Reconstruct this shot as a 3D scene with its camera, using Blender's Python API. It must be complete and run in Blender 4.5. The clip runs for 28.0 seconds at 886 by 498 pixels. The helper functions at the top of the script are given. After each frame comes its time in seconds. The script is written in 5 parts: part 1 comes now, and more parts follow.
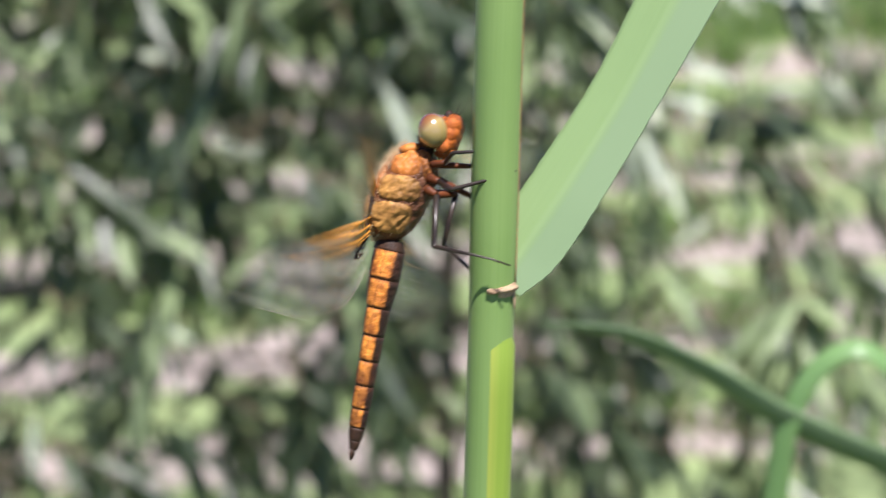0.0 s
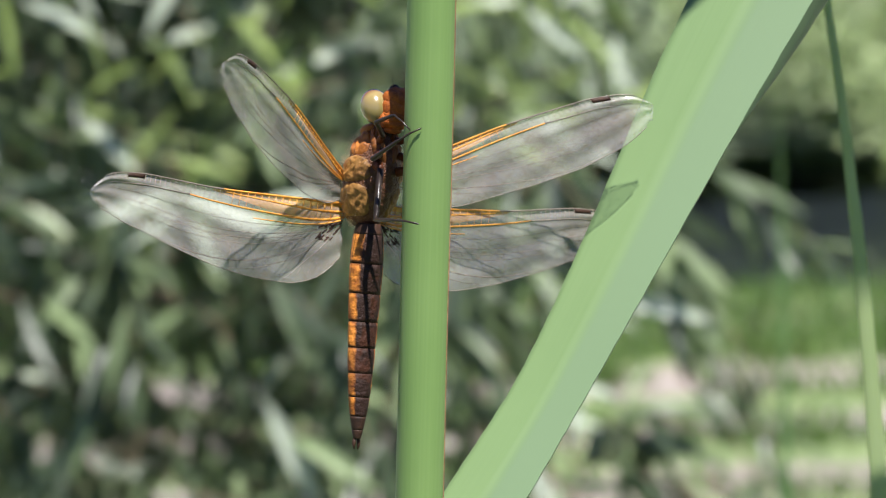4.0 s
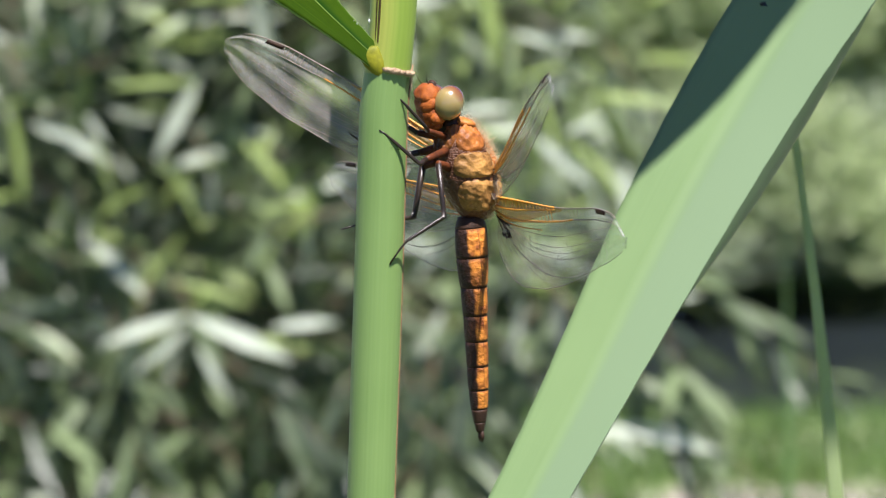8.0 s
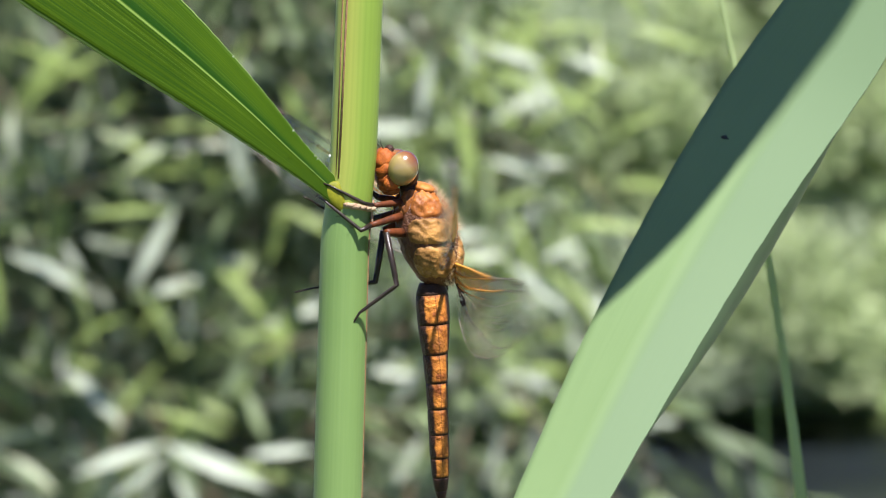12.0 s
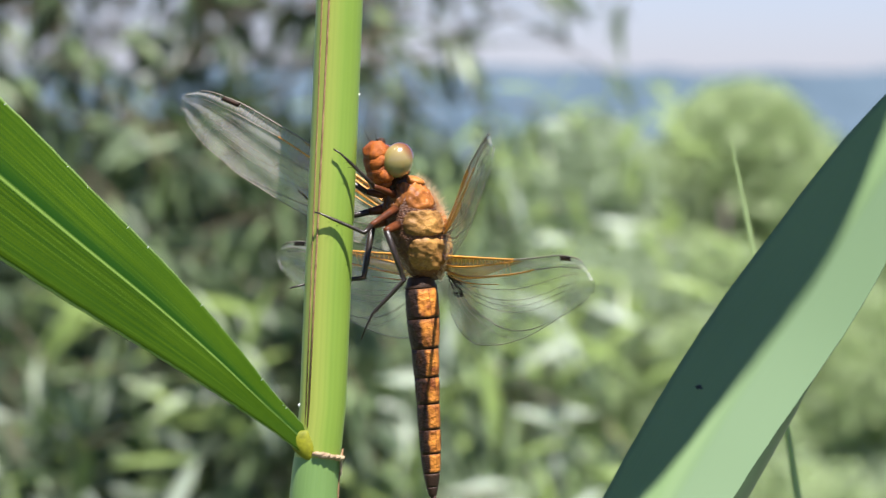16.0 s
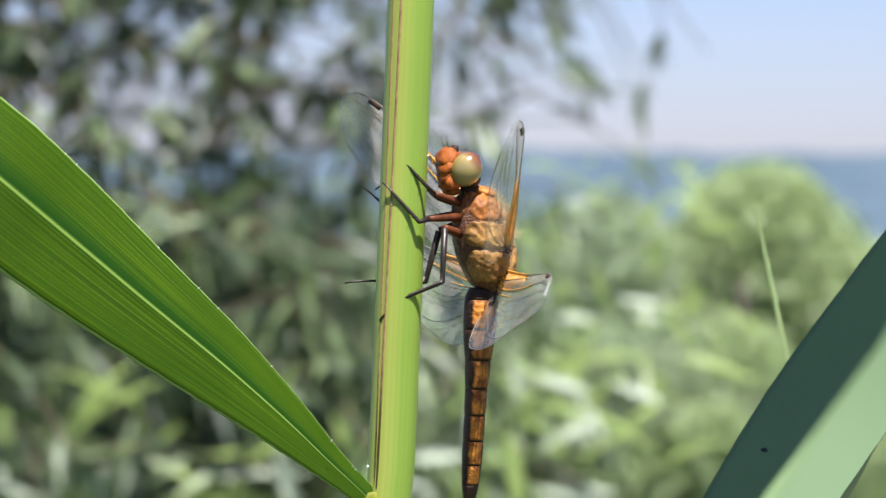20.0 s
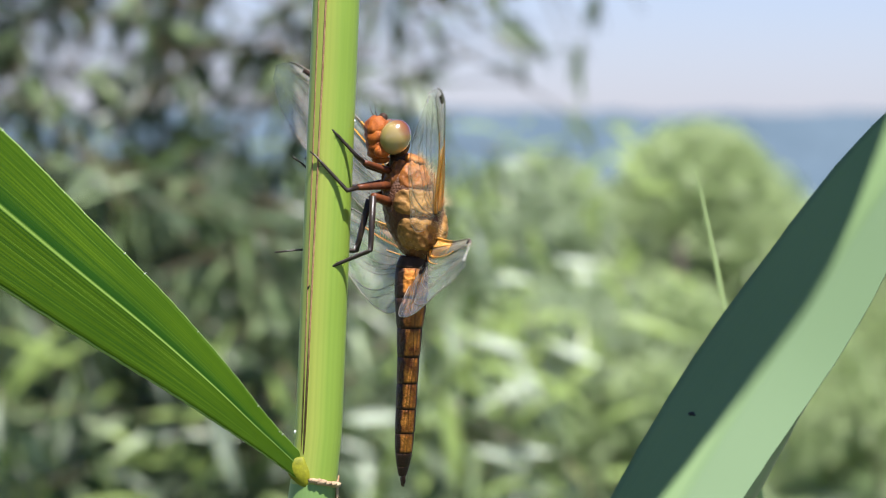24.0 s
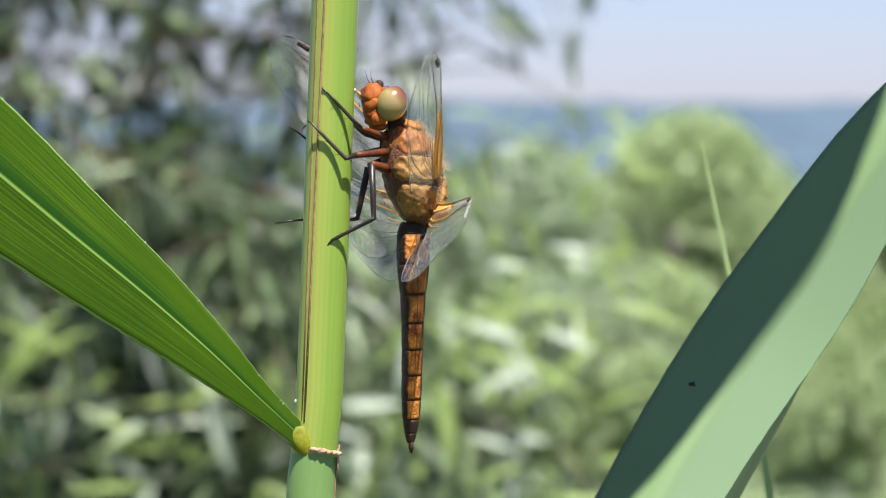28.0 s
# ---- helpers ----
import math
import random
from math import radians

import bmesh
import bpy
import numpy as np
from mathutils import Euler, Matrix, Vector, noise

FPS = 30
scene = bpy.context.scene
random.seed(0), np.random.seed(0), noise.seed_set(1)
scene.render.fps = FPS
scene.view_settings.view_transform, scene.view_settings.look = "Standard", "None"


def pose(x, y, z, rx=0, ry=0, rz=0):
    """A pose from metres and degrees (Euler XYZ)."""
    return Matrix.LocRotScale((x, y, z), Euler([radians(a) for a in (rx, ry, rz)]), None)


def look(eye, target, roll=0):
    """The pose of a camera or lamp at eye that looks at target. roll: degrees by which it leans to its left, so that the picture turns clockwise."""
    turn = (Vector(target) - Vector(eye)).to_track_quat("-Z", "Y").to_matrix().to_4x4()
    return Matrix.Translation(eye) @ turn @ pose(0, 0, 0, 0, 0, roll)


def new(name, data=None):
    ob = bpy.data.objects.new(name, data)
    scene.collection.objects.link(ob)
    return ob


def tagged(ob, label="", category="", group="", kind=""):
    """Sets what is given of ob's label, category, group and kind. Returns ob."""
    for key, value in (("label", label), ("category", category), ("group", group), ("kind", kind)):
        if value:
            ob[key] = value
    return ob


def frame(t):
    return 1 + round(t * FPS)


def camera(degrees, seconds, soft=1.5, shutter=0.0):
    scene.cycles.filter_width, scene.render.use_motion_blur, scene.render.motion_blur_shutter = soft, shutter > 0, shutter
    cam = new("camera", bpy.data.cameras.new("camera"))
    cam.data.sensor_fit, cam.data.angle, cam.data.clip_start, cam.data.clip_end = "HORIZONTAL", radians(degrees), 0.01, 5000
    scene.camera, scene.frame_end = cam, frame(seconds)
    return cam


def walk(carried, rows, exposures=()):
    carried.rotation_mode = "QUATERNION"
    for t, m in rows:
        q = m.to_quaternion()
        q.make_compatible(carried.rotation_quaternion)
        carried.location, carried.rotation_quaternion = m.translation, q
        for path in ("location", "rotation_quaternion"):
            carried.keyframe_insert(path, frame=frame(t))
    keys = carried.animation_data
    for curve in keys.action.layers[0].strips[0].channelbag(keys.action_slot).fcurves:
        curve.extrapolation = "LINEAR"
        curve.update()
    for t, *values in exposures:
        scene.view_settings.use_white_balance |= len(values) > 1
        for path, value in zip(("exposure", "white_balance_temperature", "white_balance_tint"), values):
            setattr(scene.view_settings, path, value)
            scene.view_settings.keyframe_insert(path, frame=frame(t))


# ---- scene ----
cam = camera(13, 28.0, 1.1, 0.5)
cam.data.dof.use_dof = True
cam.data.dof.focus_distance = 0.503
cam.data.dof.aperture_fstop = 50
PATH = [
    (0, pose(-0.0064, -0.500, 1.5990, 75.513, 0, 1.206) @ pose(0, 0, 0, 0, 0, -0.39)),
    (0.5, pose(-0.0012, -0.500, 1.5976, 76.220, 0, 0.892) @ pose(0, 0, 0, 0, 0, -0.35)),
    (1, pose(-0.0059, -0.500, 1.5942, 76.819, 0, 0.726) @ pose(0, 0, 0, 0, 0, -0.31)),
    (1.5, pose(-0.0108, -0.500, 1.5940, 77.244, 0, 0.493) @ pose(0, 0, 0, 0, 0, -0.28)),
    (2, pose(-0.0111, -0.500, 1.5967, 78.060, 0, 0.183) @ pose(0, 0, 0, 0, 0, -0.24)),
    (2.5, pose(-0.0065, -0.500, 1.5957, 78.660, 0, -0.254) @ pose(0, 0, 0, 0, 0, -0.36)),
    (3, pose(-0.0036, -0.500, 1.5955, 79.170, 0, -0.296) @ pose(0, 0, 0, 0, 0, -0.48)),
    (3.5, pose(-0.0102, -0.500, 1.5960, 79.662, 0, -0.447) @ pose(0, 0, 0, 0, 0, -0.42)),
    (4, pose(-0.0130, -0.500, 1.5961, 80.240, 0, -0.719) @ pose(0, 0, 0, 0, 0, -0.36)),
    (4.5, pose(-0.0158, -0.500, 1.5981, 80.505, 0, -1.052) @ pose(0, 0, 0, 0, 0, -0.30)),
    (6.5, pose(-0.0069, -0.500, 1.6000, 81.697, 0, -1.328) @ pose(0, 0, 0, 0, 0, -0.16)),
    (7, pose(-0.0011, -0.500, 1.6000, 81.683, 0, -1.023) @ pose(0, 0, 0, 0, 0, -0.12)),
    (7.5, pose(-0.0003, -0.500, 1.5997, 81.706, 0, -0.551) @ pose(0, 0, 0, 0, 0, 0.03)),
    (8, pose(-0.0039, -0.500, 1.6015, 82.011, 0, -0.438) @ pose(0, 0, 0, 0, 0, 0.18)),
    (8.5, pose(-0.0049, -0.500, 1.6032, 82.318, 0, -0.530) @ pose(0, 0, 0, 0, 0, 0.14)),
    (9, pose(-0.0002, -0.500, 1.6032, 82.461, 0, -0.471) @ pose(0, 0, 0, 0, 0, 0.10)),
    (9.5, pose(0.0001, -0.500, 1.6018, 82.447, 0, -0.428) @ pose(0, 0, 0, 0, 0, 0.06)),
    (10, pose(-0.0022, -0.500, 1.6024, 82.710, 0, -0.595) @ pose(0, 0, 0, 0, 0, 0.02)),
    (10.5, pose(-0.0028, -0.500, 1.6040, 82.910, 0, -0.657) @ pose(0, 0, 0, 0, 0, -0.02)),
    (11, pose(-0.0006, -0.500, 1.6038, 83.132, 0, -0.759) @ pose(0, 0, 0, 0, 0, -0.06)),
    (11.5, pose(-0.0007, -0.500, 1.6036, 83.513, 0, -0.710) @ pose(0, 0, 0, 0, 0, -0.04)),
    (13.5, pose(-0.0049, -0.500, 1.5997, 84.659, 0, -0.958) @ pose(0, 0, 0, 0, 0, 0.04)),
    (14, pose(-0.0035, -0.500, 1.6018, 84.986, 0, -0.990) @ pose(0, 0, 0, 0, 0, 0.06)),
    (14.5, pose(0.0010, -0.500, 1.6044, 85.455, 0, -0.926) @ pose(0, 0, 0, 0, 0, 0.06)),
    (15, pose(0.0029, -0.500, 1.6044, 86.129, 0, -0.797) @ pose(0, 0, 0, 0, 0, 0.05)),
    (15.5, pose(0.0036, -0.500, 1.6036, 86.965, 0, -0.460) @ pose(0, 0, 0, 0, 0, 0.05)),
    (16, pose(0.0069, -0.500, 1.6027, 87.532, 0, -0.223) @ pose(0, 0, 0, 0, 0, 0.04)),
    (16.5, pose(0.0135, -0.500, 1.6025, 88.073, 0, 0.181) @ pose(0, 0, 0, 0, 0, 0.04)),
    (17, pose(0.0116, -0.500, 1.6034, 88.355, 0, 0.658) @ pose(0, 0, 0, 0, 0, 0.03)),
    (17.5, pose(0.0090, -0.500, 1.6028, 88.596, 0, 0.836) @ pose(0, 0, 0, 0, 0, 0.03)),
    (18, pose(0.0070, -0.500, 1.6039, 88.728, 0, 0.809) @ pose(0, 0, 0, 0, 0, 0.02)),
    (18.5, pose(0.0030, -0.500, 1.6031, 88.773, 0, 0.672) @ pose(0, 0, 0, 0, 0, 0.01)),
    (19, pose(0.0040, -0.500, 1.6022, 88.829, 0, 0.492) @ pose(0, 0, 0, 0, 0, 0.01)),
    (19.5, pose(0.0043, -0.500, 1.5999, 88.746, 0, 0.372) @ pose(0, 0, 0, 0, 0, 0.00)),
    (20, pose(-0.0000, -0.500, 1.6000, 88.743, 0, -0.000) @ pose(0, 0, 0, 0, 0, -0.00)),
    (20.5, pose(-0.0061, -0.500, 1.5999, 88.652, 0, -0.287) @ pose(0, 0, 0, 0, 0, -0.01)),
    (21, pose(-0.0019, -0.500, 1.5980, 88.581, 0, -0.483) @ pose(0, 0, 0, 0, 0, -0.01)),
    (21.5, pose(0.0017, -0.500, 1.5973, 88.365, 0, -0.601) @ pose(0, 0, 0, 0, 0, -0.02)),
    (22, pose(0.0014, -0.500, 1.5969, 88.210, 0, -0.820) @ pose(0, 0, 0, 0, 0, -0.02)),
    (22.5, pose(0.0038, -0.500, 1.5985, 88.159, 0, -0.864) @ pose(0, 0, 0, 0, 0, -0.03)),
    (24.5, pose(0.0005, -0.500, 1.6007, 88.150, 0, -0.927) @ pose(0, 0, 0, 0, 0, -0.05)),
    (25, pose(-0.0001, -0.500, 1.5998, 88.202, 0, -0.938) @ pose(0, 0, 0, 0, 0, -0.06)),
    (25.5, pose(-0.0007, -0.500, 1.5994, 88.101, 0, -0.879) @ pose(0, 0, 0, 0, 0, -0.07)),
    (26, pose(-0.0025, -0.500, 1.6003, 88.115, 0, -0.912) @ pose(0, 0, 0, 0, 0, -0.08)),
    (26.5, pose(-0.0035, -0.500, 1.6002, 88.011, 0, -0.867) @ pose(0, 0, 0, 0, 0, -0.09)),
    (27, pose(-0.0027, -0.500, 1.5990, 88.028, 0, -0.975) @ pose(0, 0, 0, 0, 0, -0.10)),
    (27.5, pose(0.0011, -0.500, 1.5986, 87.935, 0, -0.952) @ pose(0, 0, 0, 0, 0, -0.11)),
    (28, pose(0.0006, -0.500, 1.5979, 88.010, 0, -1.003) @ pose(0, 0, 0, 0, 0, -0.12)),
]
walk(cam, PATH, [(0.0, 1.30, 6120, 20), (2.0, 1.25, 6120, 18), (4.0, 1.14, 6120, 15), (7.0, 1.25, 6120, 18), (8.0, 1.30, 6120, 19), (10.0, 1.39, 6120, 18), (11.0, 1.38, 6120, 18), (14.0, 1.44, 6120, 18), (16.0, 1.37, 6120, 14), (28.0, 1.36, 6120, 14)])

# ---- world, sun, exposure ----
SUN = Vector((0.15, -0.38, 0.91)).normalized()      # the way to the sun
world = bpy.data.worlds.new("sky")
scene.world = world
world.use_nodes = True
wn = world.node_tree
sky = wn.nodes.new("ShaderNodeTexSky")
sky.sky_type = "NISHITA"
sky.sun_disc = False
sky.sun_elevation = math.asin(SUN.z)
sky.sun_rotation = math.atan2(SUN.x, SUN.y)
sky.dust_density = 0.2
sky.ozone_density = 3.0
sky.altitude = 50
cool = wn.nodes.new("ShaderNodeMix")
cool.data_type, cool.blend_type = "RGBA", "MULTIPLY"
cool.inputs[0].default_value = 1.0
cool.inputs[7].default_value = (0.81, 0.86, 1.20, 1)
wn.links.new(sky.outputs[0], cool.inputs[6])
wn.links.new(cool.outputs[2], wn.nodes["Background"].inputs[0])
wn.nodes["Background"].inputs[1].default_value = 0.046
sun_data = bpy.data.lights.new("sun", "SUN")
sun_data.energy = 5.0
sun_data.angle = radians(0.53)
sun_data.color = (1.0, 0.95, 0.87)
sun = new("sun", sun_data)
sun.matrix_world = look(SUN * 20, (0, 0, 0))


# ---- materials ----
def nodes_of(name):
    m = bpy.data.materials.new(name)
    m.use_nodes = True
    nt = m.node_tree
    return m, nt, nt.nodes["Principled BSDF"], nt.nodes["Material Output"]


def add(nt, kind, **values):
    n = nt.nodes.new(kind)
    for k, v in values.items():
        n.inputs[k.replace("_", " ")].default_value = v
    return n


def ramp(nt, source, stops):
    r = nt.nodes.new("ShaderNodeValToRGB")
    while len(r.color_ramp.elements) < len(stops):
        r.color_ramp.elements.new(0.5)
    for e, (p, c) in zip(r.color_ramp.elements, stops):
        e.position, e.color = p, (*c, 1)
    nt.links.new(source, r.inputs[0])
    return r.outputs[0]


def mixed(nt, fac, a, b, mode="MIX"):
    n = nt.nodes.new("ShaderNodeMix")
    n.data_type, n.blend_type = "RGBA", mode
    for sock, v in ((n.inputs[0], fac), (n.inputs[6], a), (n.inputs[7], b)):
        if isinstance(v, bpy.types.NodeSocket):
            nt.links.new(v, sock)
        else:
            sock.default_value = v if isinstance(v, float) else (*v, 1)
    return n.outputs[2]


def noise_of(nt, scale, detail=4.0, rough=0.55, coord="Object", stretch=None):
    tc = nt.nodes.new("ShaderNodeTexCoord")
    n = add(nt, "ShaderNodeTexNoise", Scale=scale, Detail=detail, Roughness=rough)
    if stretch:
        mp = nt.nodes.new("ShaderNodeMapping")
        mp.inputs["Scale"].default_value = stretch
        nt.links.new(tc.outputs[coord], mp.inputs[0])
        nt.links.new(mp.outputs[0], n.inputs["Vector"])
    else:
        nt.links.new(tc.outputs[coord], n.inputs["Vector"])
    return n.outputs["Fac"]


def bumped(nt, bsdf, height, strength, distance):
    b = add(nt, "ShaderNodeBump", Strength=strength, Distance=distance)
    nt.links.new(height, b.inputs["Height"])
    nt.links.new(b.outputs[0], bsdf.inputs["Normal"])


def mottled(name, dark, light, scale, rough=0.6, bump=0.3, depth=0.001, spec=0.4, detail=5.0, belly=None):
    """A surface of two tones, with grain and relief."""
    m, nt, p, _ = nodes_of(name)
    n = noise_of(nt, scale, detail)
    fine = noise_of(nt, scale * 6, 3.0)
    c = ramp(nt, n, [(0.32, dark), (0.68, light)])
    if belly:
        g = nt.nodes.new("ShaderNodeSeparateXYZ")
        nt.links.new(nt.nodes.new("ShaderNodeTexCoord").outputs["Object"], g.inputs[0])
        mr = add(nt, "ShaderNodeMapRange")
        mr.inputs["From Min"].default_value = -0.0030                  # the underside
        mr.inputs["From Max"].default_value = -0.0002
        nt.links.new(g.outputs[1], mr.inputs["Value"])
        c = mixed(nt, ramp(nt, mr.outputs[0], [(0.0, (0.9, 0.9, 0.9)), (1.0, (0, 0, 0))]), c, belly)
    c2 = mixed(nt, 0.25, c, ramp(nt, fine, [(0.3, tuple(v * 0.6 for v in dark)), (0.7, tuple(min(1, v * 1.3) for v in light))]))
    nt.links.new(c2, p.inputs["Base Color"])
    p.inputs["Roughness"].default_value = rough
    p.inputs["Specular IOR Level"].default_value = spec
    bumped(nt, p, fine, bump, depth)
    return m


def blade_material(name, dark, light, rib, through_tone, veins=46.0, gloss=0.42, thin=0.38, bloom=0.0, ribbed=0.5, vein_groove_shade=False, bands=None, spec=0.45):
    """A grass blade: fine parallel veins along it, a midrib, some light passing through. UV: x across, y along in metres x 10."""
    m, nt, p, out = nodes_of(name)
    uv = nt.nodes.new("ShaderNodeTexCoord").outputs["UV"]
    sep = nt.nodes.new("ShaderNodeSeparateXYZ")
    nt.links.new(uv, sep.inputs[0])
    w = nt.nodes.new("ShaderNodeMath")
    w.operation = "MULTIPLY"
    w.inputs[1].default_value = veins * 2 * math.pi
    nt.links.new(sep.outputs[0], w.inputs[0])
    s = nt.nodes.new("ShaderNodeMath")
    s.operation = "SINE"
    nt.links.new(w.outputs[0], s.inputs[0])
    s01 = nt.nodes.new("ShaderNodeMapRange")
    s01.inputs["From Min"].default_value = -1
    nt.links.new(s.outputs[0], s01.inputs["Value"])
    streak = noise_of(nt, 9.0, 4.0, 0.6, "UV", (7.0, 0.35, 1))
    blotch = noise_of(nt, 60.0, 3.0)
    c = mixed(nt, blotch, dark, light)
    c = mixed(nt, ramp(nt, streak, [(0.35, (0, 0, 0)), (0.75, (0.6, 0.6, 0.6))]), c, light)
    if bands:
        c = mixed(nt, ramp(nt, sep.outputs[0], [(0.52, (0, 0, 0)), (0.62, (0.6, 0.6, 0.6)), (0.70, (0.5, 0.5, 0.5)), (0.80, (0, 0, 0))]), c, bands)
    if bloom:                                                   # one half of the blade is greyer with wax
        c = mixed(nt, ramp(nt, sep.outputs[0], [(0.52, (0, 0, 0)), (0.62, (0.75, 0.75, 0.75))]), c, (0.120, 0.184, 0.088))
    c = mixed(nt, ramp(nt, s01.outputs[0], [(0.0, (ribbed, ribbed, ribbed)), (0.6, (0, 0, 0))]), c, dark)
    # midrib
    d = nt.nodes.new("ShaderNodeMath")
    d.operation = "SUBTRACT"
    d.inputs[1].default_value = 0.5
    nt.links.new(sep.outputs[0], d.inputs[0])
    a = nt.nodes.new("ShaderNodeMath")
    a.operation = "ABSOLUTE"
    nt.links.new(d.outputs[0], a.inputs[0])
    c = mixed(nt, ramp(nt, a.outputs[0], [(0.0, (0.85, 0.85, 0.85)), (0.045, (0, 0, 0))]), c, rib)
    if vein_groove_shade:
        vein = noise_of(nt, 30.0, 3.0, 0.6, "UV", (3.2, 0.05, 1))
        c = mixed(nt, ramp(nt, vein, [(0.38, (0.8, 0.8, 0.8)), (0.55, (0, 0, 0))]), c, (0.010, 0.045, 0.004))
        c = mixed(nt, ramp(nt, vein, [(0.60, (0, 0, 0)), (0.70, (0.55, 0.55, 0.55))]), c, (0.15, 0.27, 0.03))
        # shade of the midrib groove put into the colour as a dark strip
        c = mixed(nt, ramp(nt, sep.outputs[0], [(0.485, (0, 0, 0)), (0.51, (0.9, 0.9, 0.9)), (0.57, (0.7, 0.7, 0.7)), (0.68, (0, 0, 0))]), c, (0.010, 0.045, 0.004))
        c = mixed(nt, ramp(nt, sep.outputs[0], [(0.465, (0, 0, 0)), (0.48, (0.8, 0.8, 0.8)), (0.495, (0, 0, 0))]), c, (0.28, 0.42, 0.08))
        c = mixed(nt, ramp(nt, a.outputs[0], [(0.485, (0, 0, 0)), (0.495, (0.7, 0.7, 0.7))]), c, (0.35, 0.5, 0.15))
    if bloom:
        c = mixed(nt, bloom, c, (0.42, 0.55, 0.45))
    nt.links.new(c, p.inputs["Base Color"])
    p.inputs["Roughness"].default_value = gloss
    p.inputs["Specular IOR Level"].default_value = spec
    bumped(nt, p, s01.outputs[0], 0.2 * ribbed, 0.0003)
    tr = nt.nodes.new("ShaderNodeBsdfTranslucent")
    nt.links.new(mixed(nt, 0.6, c, through_tone), tr.inputs[0])
    mix = nt.nodes.new("ShaderNodeMixShader")
    mix.inputs[0].default_value = thin
    nt.links.new(p.outputs[0], mix.inputs[1])
    nt.links.new(tr.outputs[0], mix.inputs[2])
    nt.links.new(mix.outputs[0], out.inputs[0])
    return m


def foliage_material(name, dark, light, through_tone, gloss=0.3, thin=0.3, spec=0.5):
    """Leaves that each have a tone of their own."""
    m, nt, p, out = nodes_of(name)
    g = nt.nodes.new("ShaderNodeNewGeometry")
    mid = tuple(d + (l - d) * 0.13 for d, l in zip(dark, light))
    c = ramp(nt, g.outputs["Random Per Island"], [(0.0, dark), (0.55, mid), (1.0, light)])
    c = mixed(nt, 0.2, c, ramp(nt, noise_of(nt, 3.0), [(0.35, dark), (0.7, light)]))
    nt.links.new(c, p.inputs["Base Color"])
    p.inputs["Roughness"].default_value = gloss
    p.inputs["Specular IOR Level"].default_value = spec
    tr = nt.nodes.new("ShaderNodeBsdfTranslucent")
    nt.links.new(mixed(nt, 0.6, c, through_tone), tr.inputs[0])
    mix = nt.nodes.new("ShaderNodeMixShader")
    mix.inputs[0].default_value = thin
    nt.links.new(p.outputs[0], mix.inputs[1])
    nt.links.new(tr.outputs[0], mix.inputs[2])
    nt.links.new(mix.outputs[0], out.inputs[0])
    return m


M_BLADE = blade_material("reed_blade_pale", (0.112, 0.184, 0.060), (0.152, 0.232, 0.082), (0.138, 0.214, 0.076), (0.25, 0.5, 0.1), spec=0.25, thin=0.11, bloom=0.05, ribbed=0.12)
M_BLADE_B = blade_material("reed_blade_fresh", (0.014, 0.042, 0.002), (0.075, 0.135, 0.004), (0.02, 0.07, 0.006), (0.26, 0.46, 0.008), veins=34.0, gloss=0.5, thin=0.34, ribbed=0.35, vein_groove_shade=True, spec=0.08)
M_BLADE_FAR = blade_material("grass_blade_green", (0.10, 0.20, 0.06), (0.18, 0.31, 0.11), (0.14, 0.3, 0.1), (0.2, 0.45, 0.08), veins=14.0, thin=0.3)
M_BLADE_THIN = blade_material("grass_blade_pale", (0.32, 0.41, 0.18), (0.44, 0.53, 0.27), (0.44, 0.53, 0.28), (0.55, 0.68, 0.3), veins=8.0, thin=0.5, spec=0.2)
M_SHEATH = blade_material("sheath_glaucous", (0.125, 0.225, 0.055), (0.195, 0.300, 0.090), (0.20, 0.31, 0.095), (0.2, 0.5, 0.1), veins=34.0, thin=0.08, bloom=0.0, ribbed=0.14)
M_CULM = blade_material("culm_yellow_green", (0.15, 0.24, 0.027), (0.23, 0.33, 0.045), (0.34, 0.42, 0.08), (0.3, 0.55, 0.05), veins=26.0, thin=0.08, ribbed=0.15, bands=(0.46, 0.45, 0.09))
M_EDGE = mottled("sheath_margin_brown", (0.16, 0.07, 0.035), (0.36, 0.22, 0.10), 900, 0.7)
M_COLLAR = mottled("collar_yellow", (0.07, 0.085, 0.005), (0.21, 0.21, 0.008), 420, 0.6, 0.2, 0.0002, 0.2)
M_DRY = mottled("ligule_dry", (0.22, 0.13, 0.07), (0.42, 0.32, 0.19), 700, 0.8)
M_SPECK = mottled("dark_speck", (0.01, 0.012, 0.01), (0.03, 0.03, 0.025), 2000, 0.6)
M_WHITE = mottled("pale_speck", (0.6, 0.65, 0.55), (0.8, 0.82, 0.75), 2000, 0.6)

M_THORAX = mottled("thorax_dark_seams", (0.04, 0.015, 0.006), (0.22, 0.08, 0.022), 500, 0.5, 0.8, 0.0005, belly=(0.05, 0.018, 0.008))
M_FACE = mottled("face_orange", (0.11, 0.024, 0.005), (0.42, 0.115, 0.016), 900, 0.5, 0.5, 0.0003, 0.2)
M_LEG = mottled("leg_black", (0.008, 0.006, 0.005), (0.03, 0.02, 0.012), 1500, 0.32, 0.2, 0.0001)
M_LEGBASE = mottled("leg_base_brown", (0.02, 0.009, 0.005), (0.13, 0.036, 0.010), 600, 0.45, 0.2, 0.0001, 0.2)
M_DARK = mottled("chitin_black", (0.012, 0.007, 0.004), (0.05, 0.022, 0.010), 700, 0.6, 0.4, 0.0002, 0.25)
M_BARK = mottled("willow_bark", (0.055, 0.045, 0.035), (0.16, 0.14, 0.11), 30, 0.9, 0.8, 0.01)
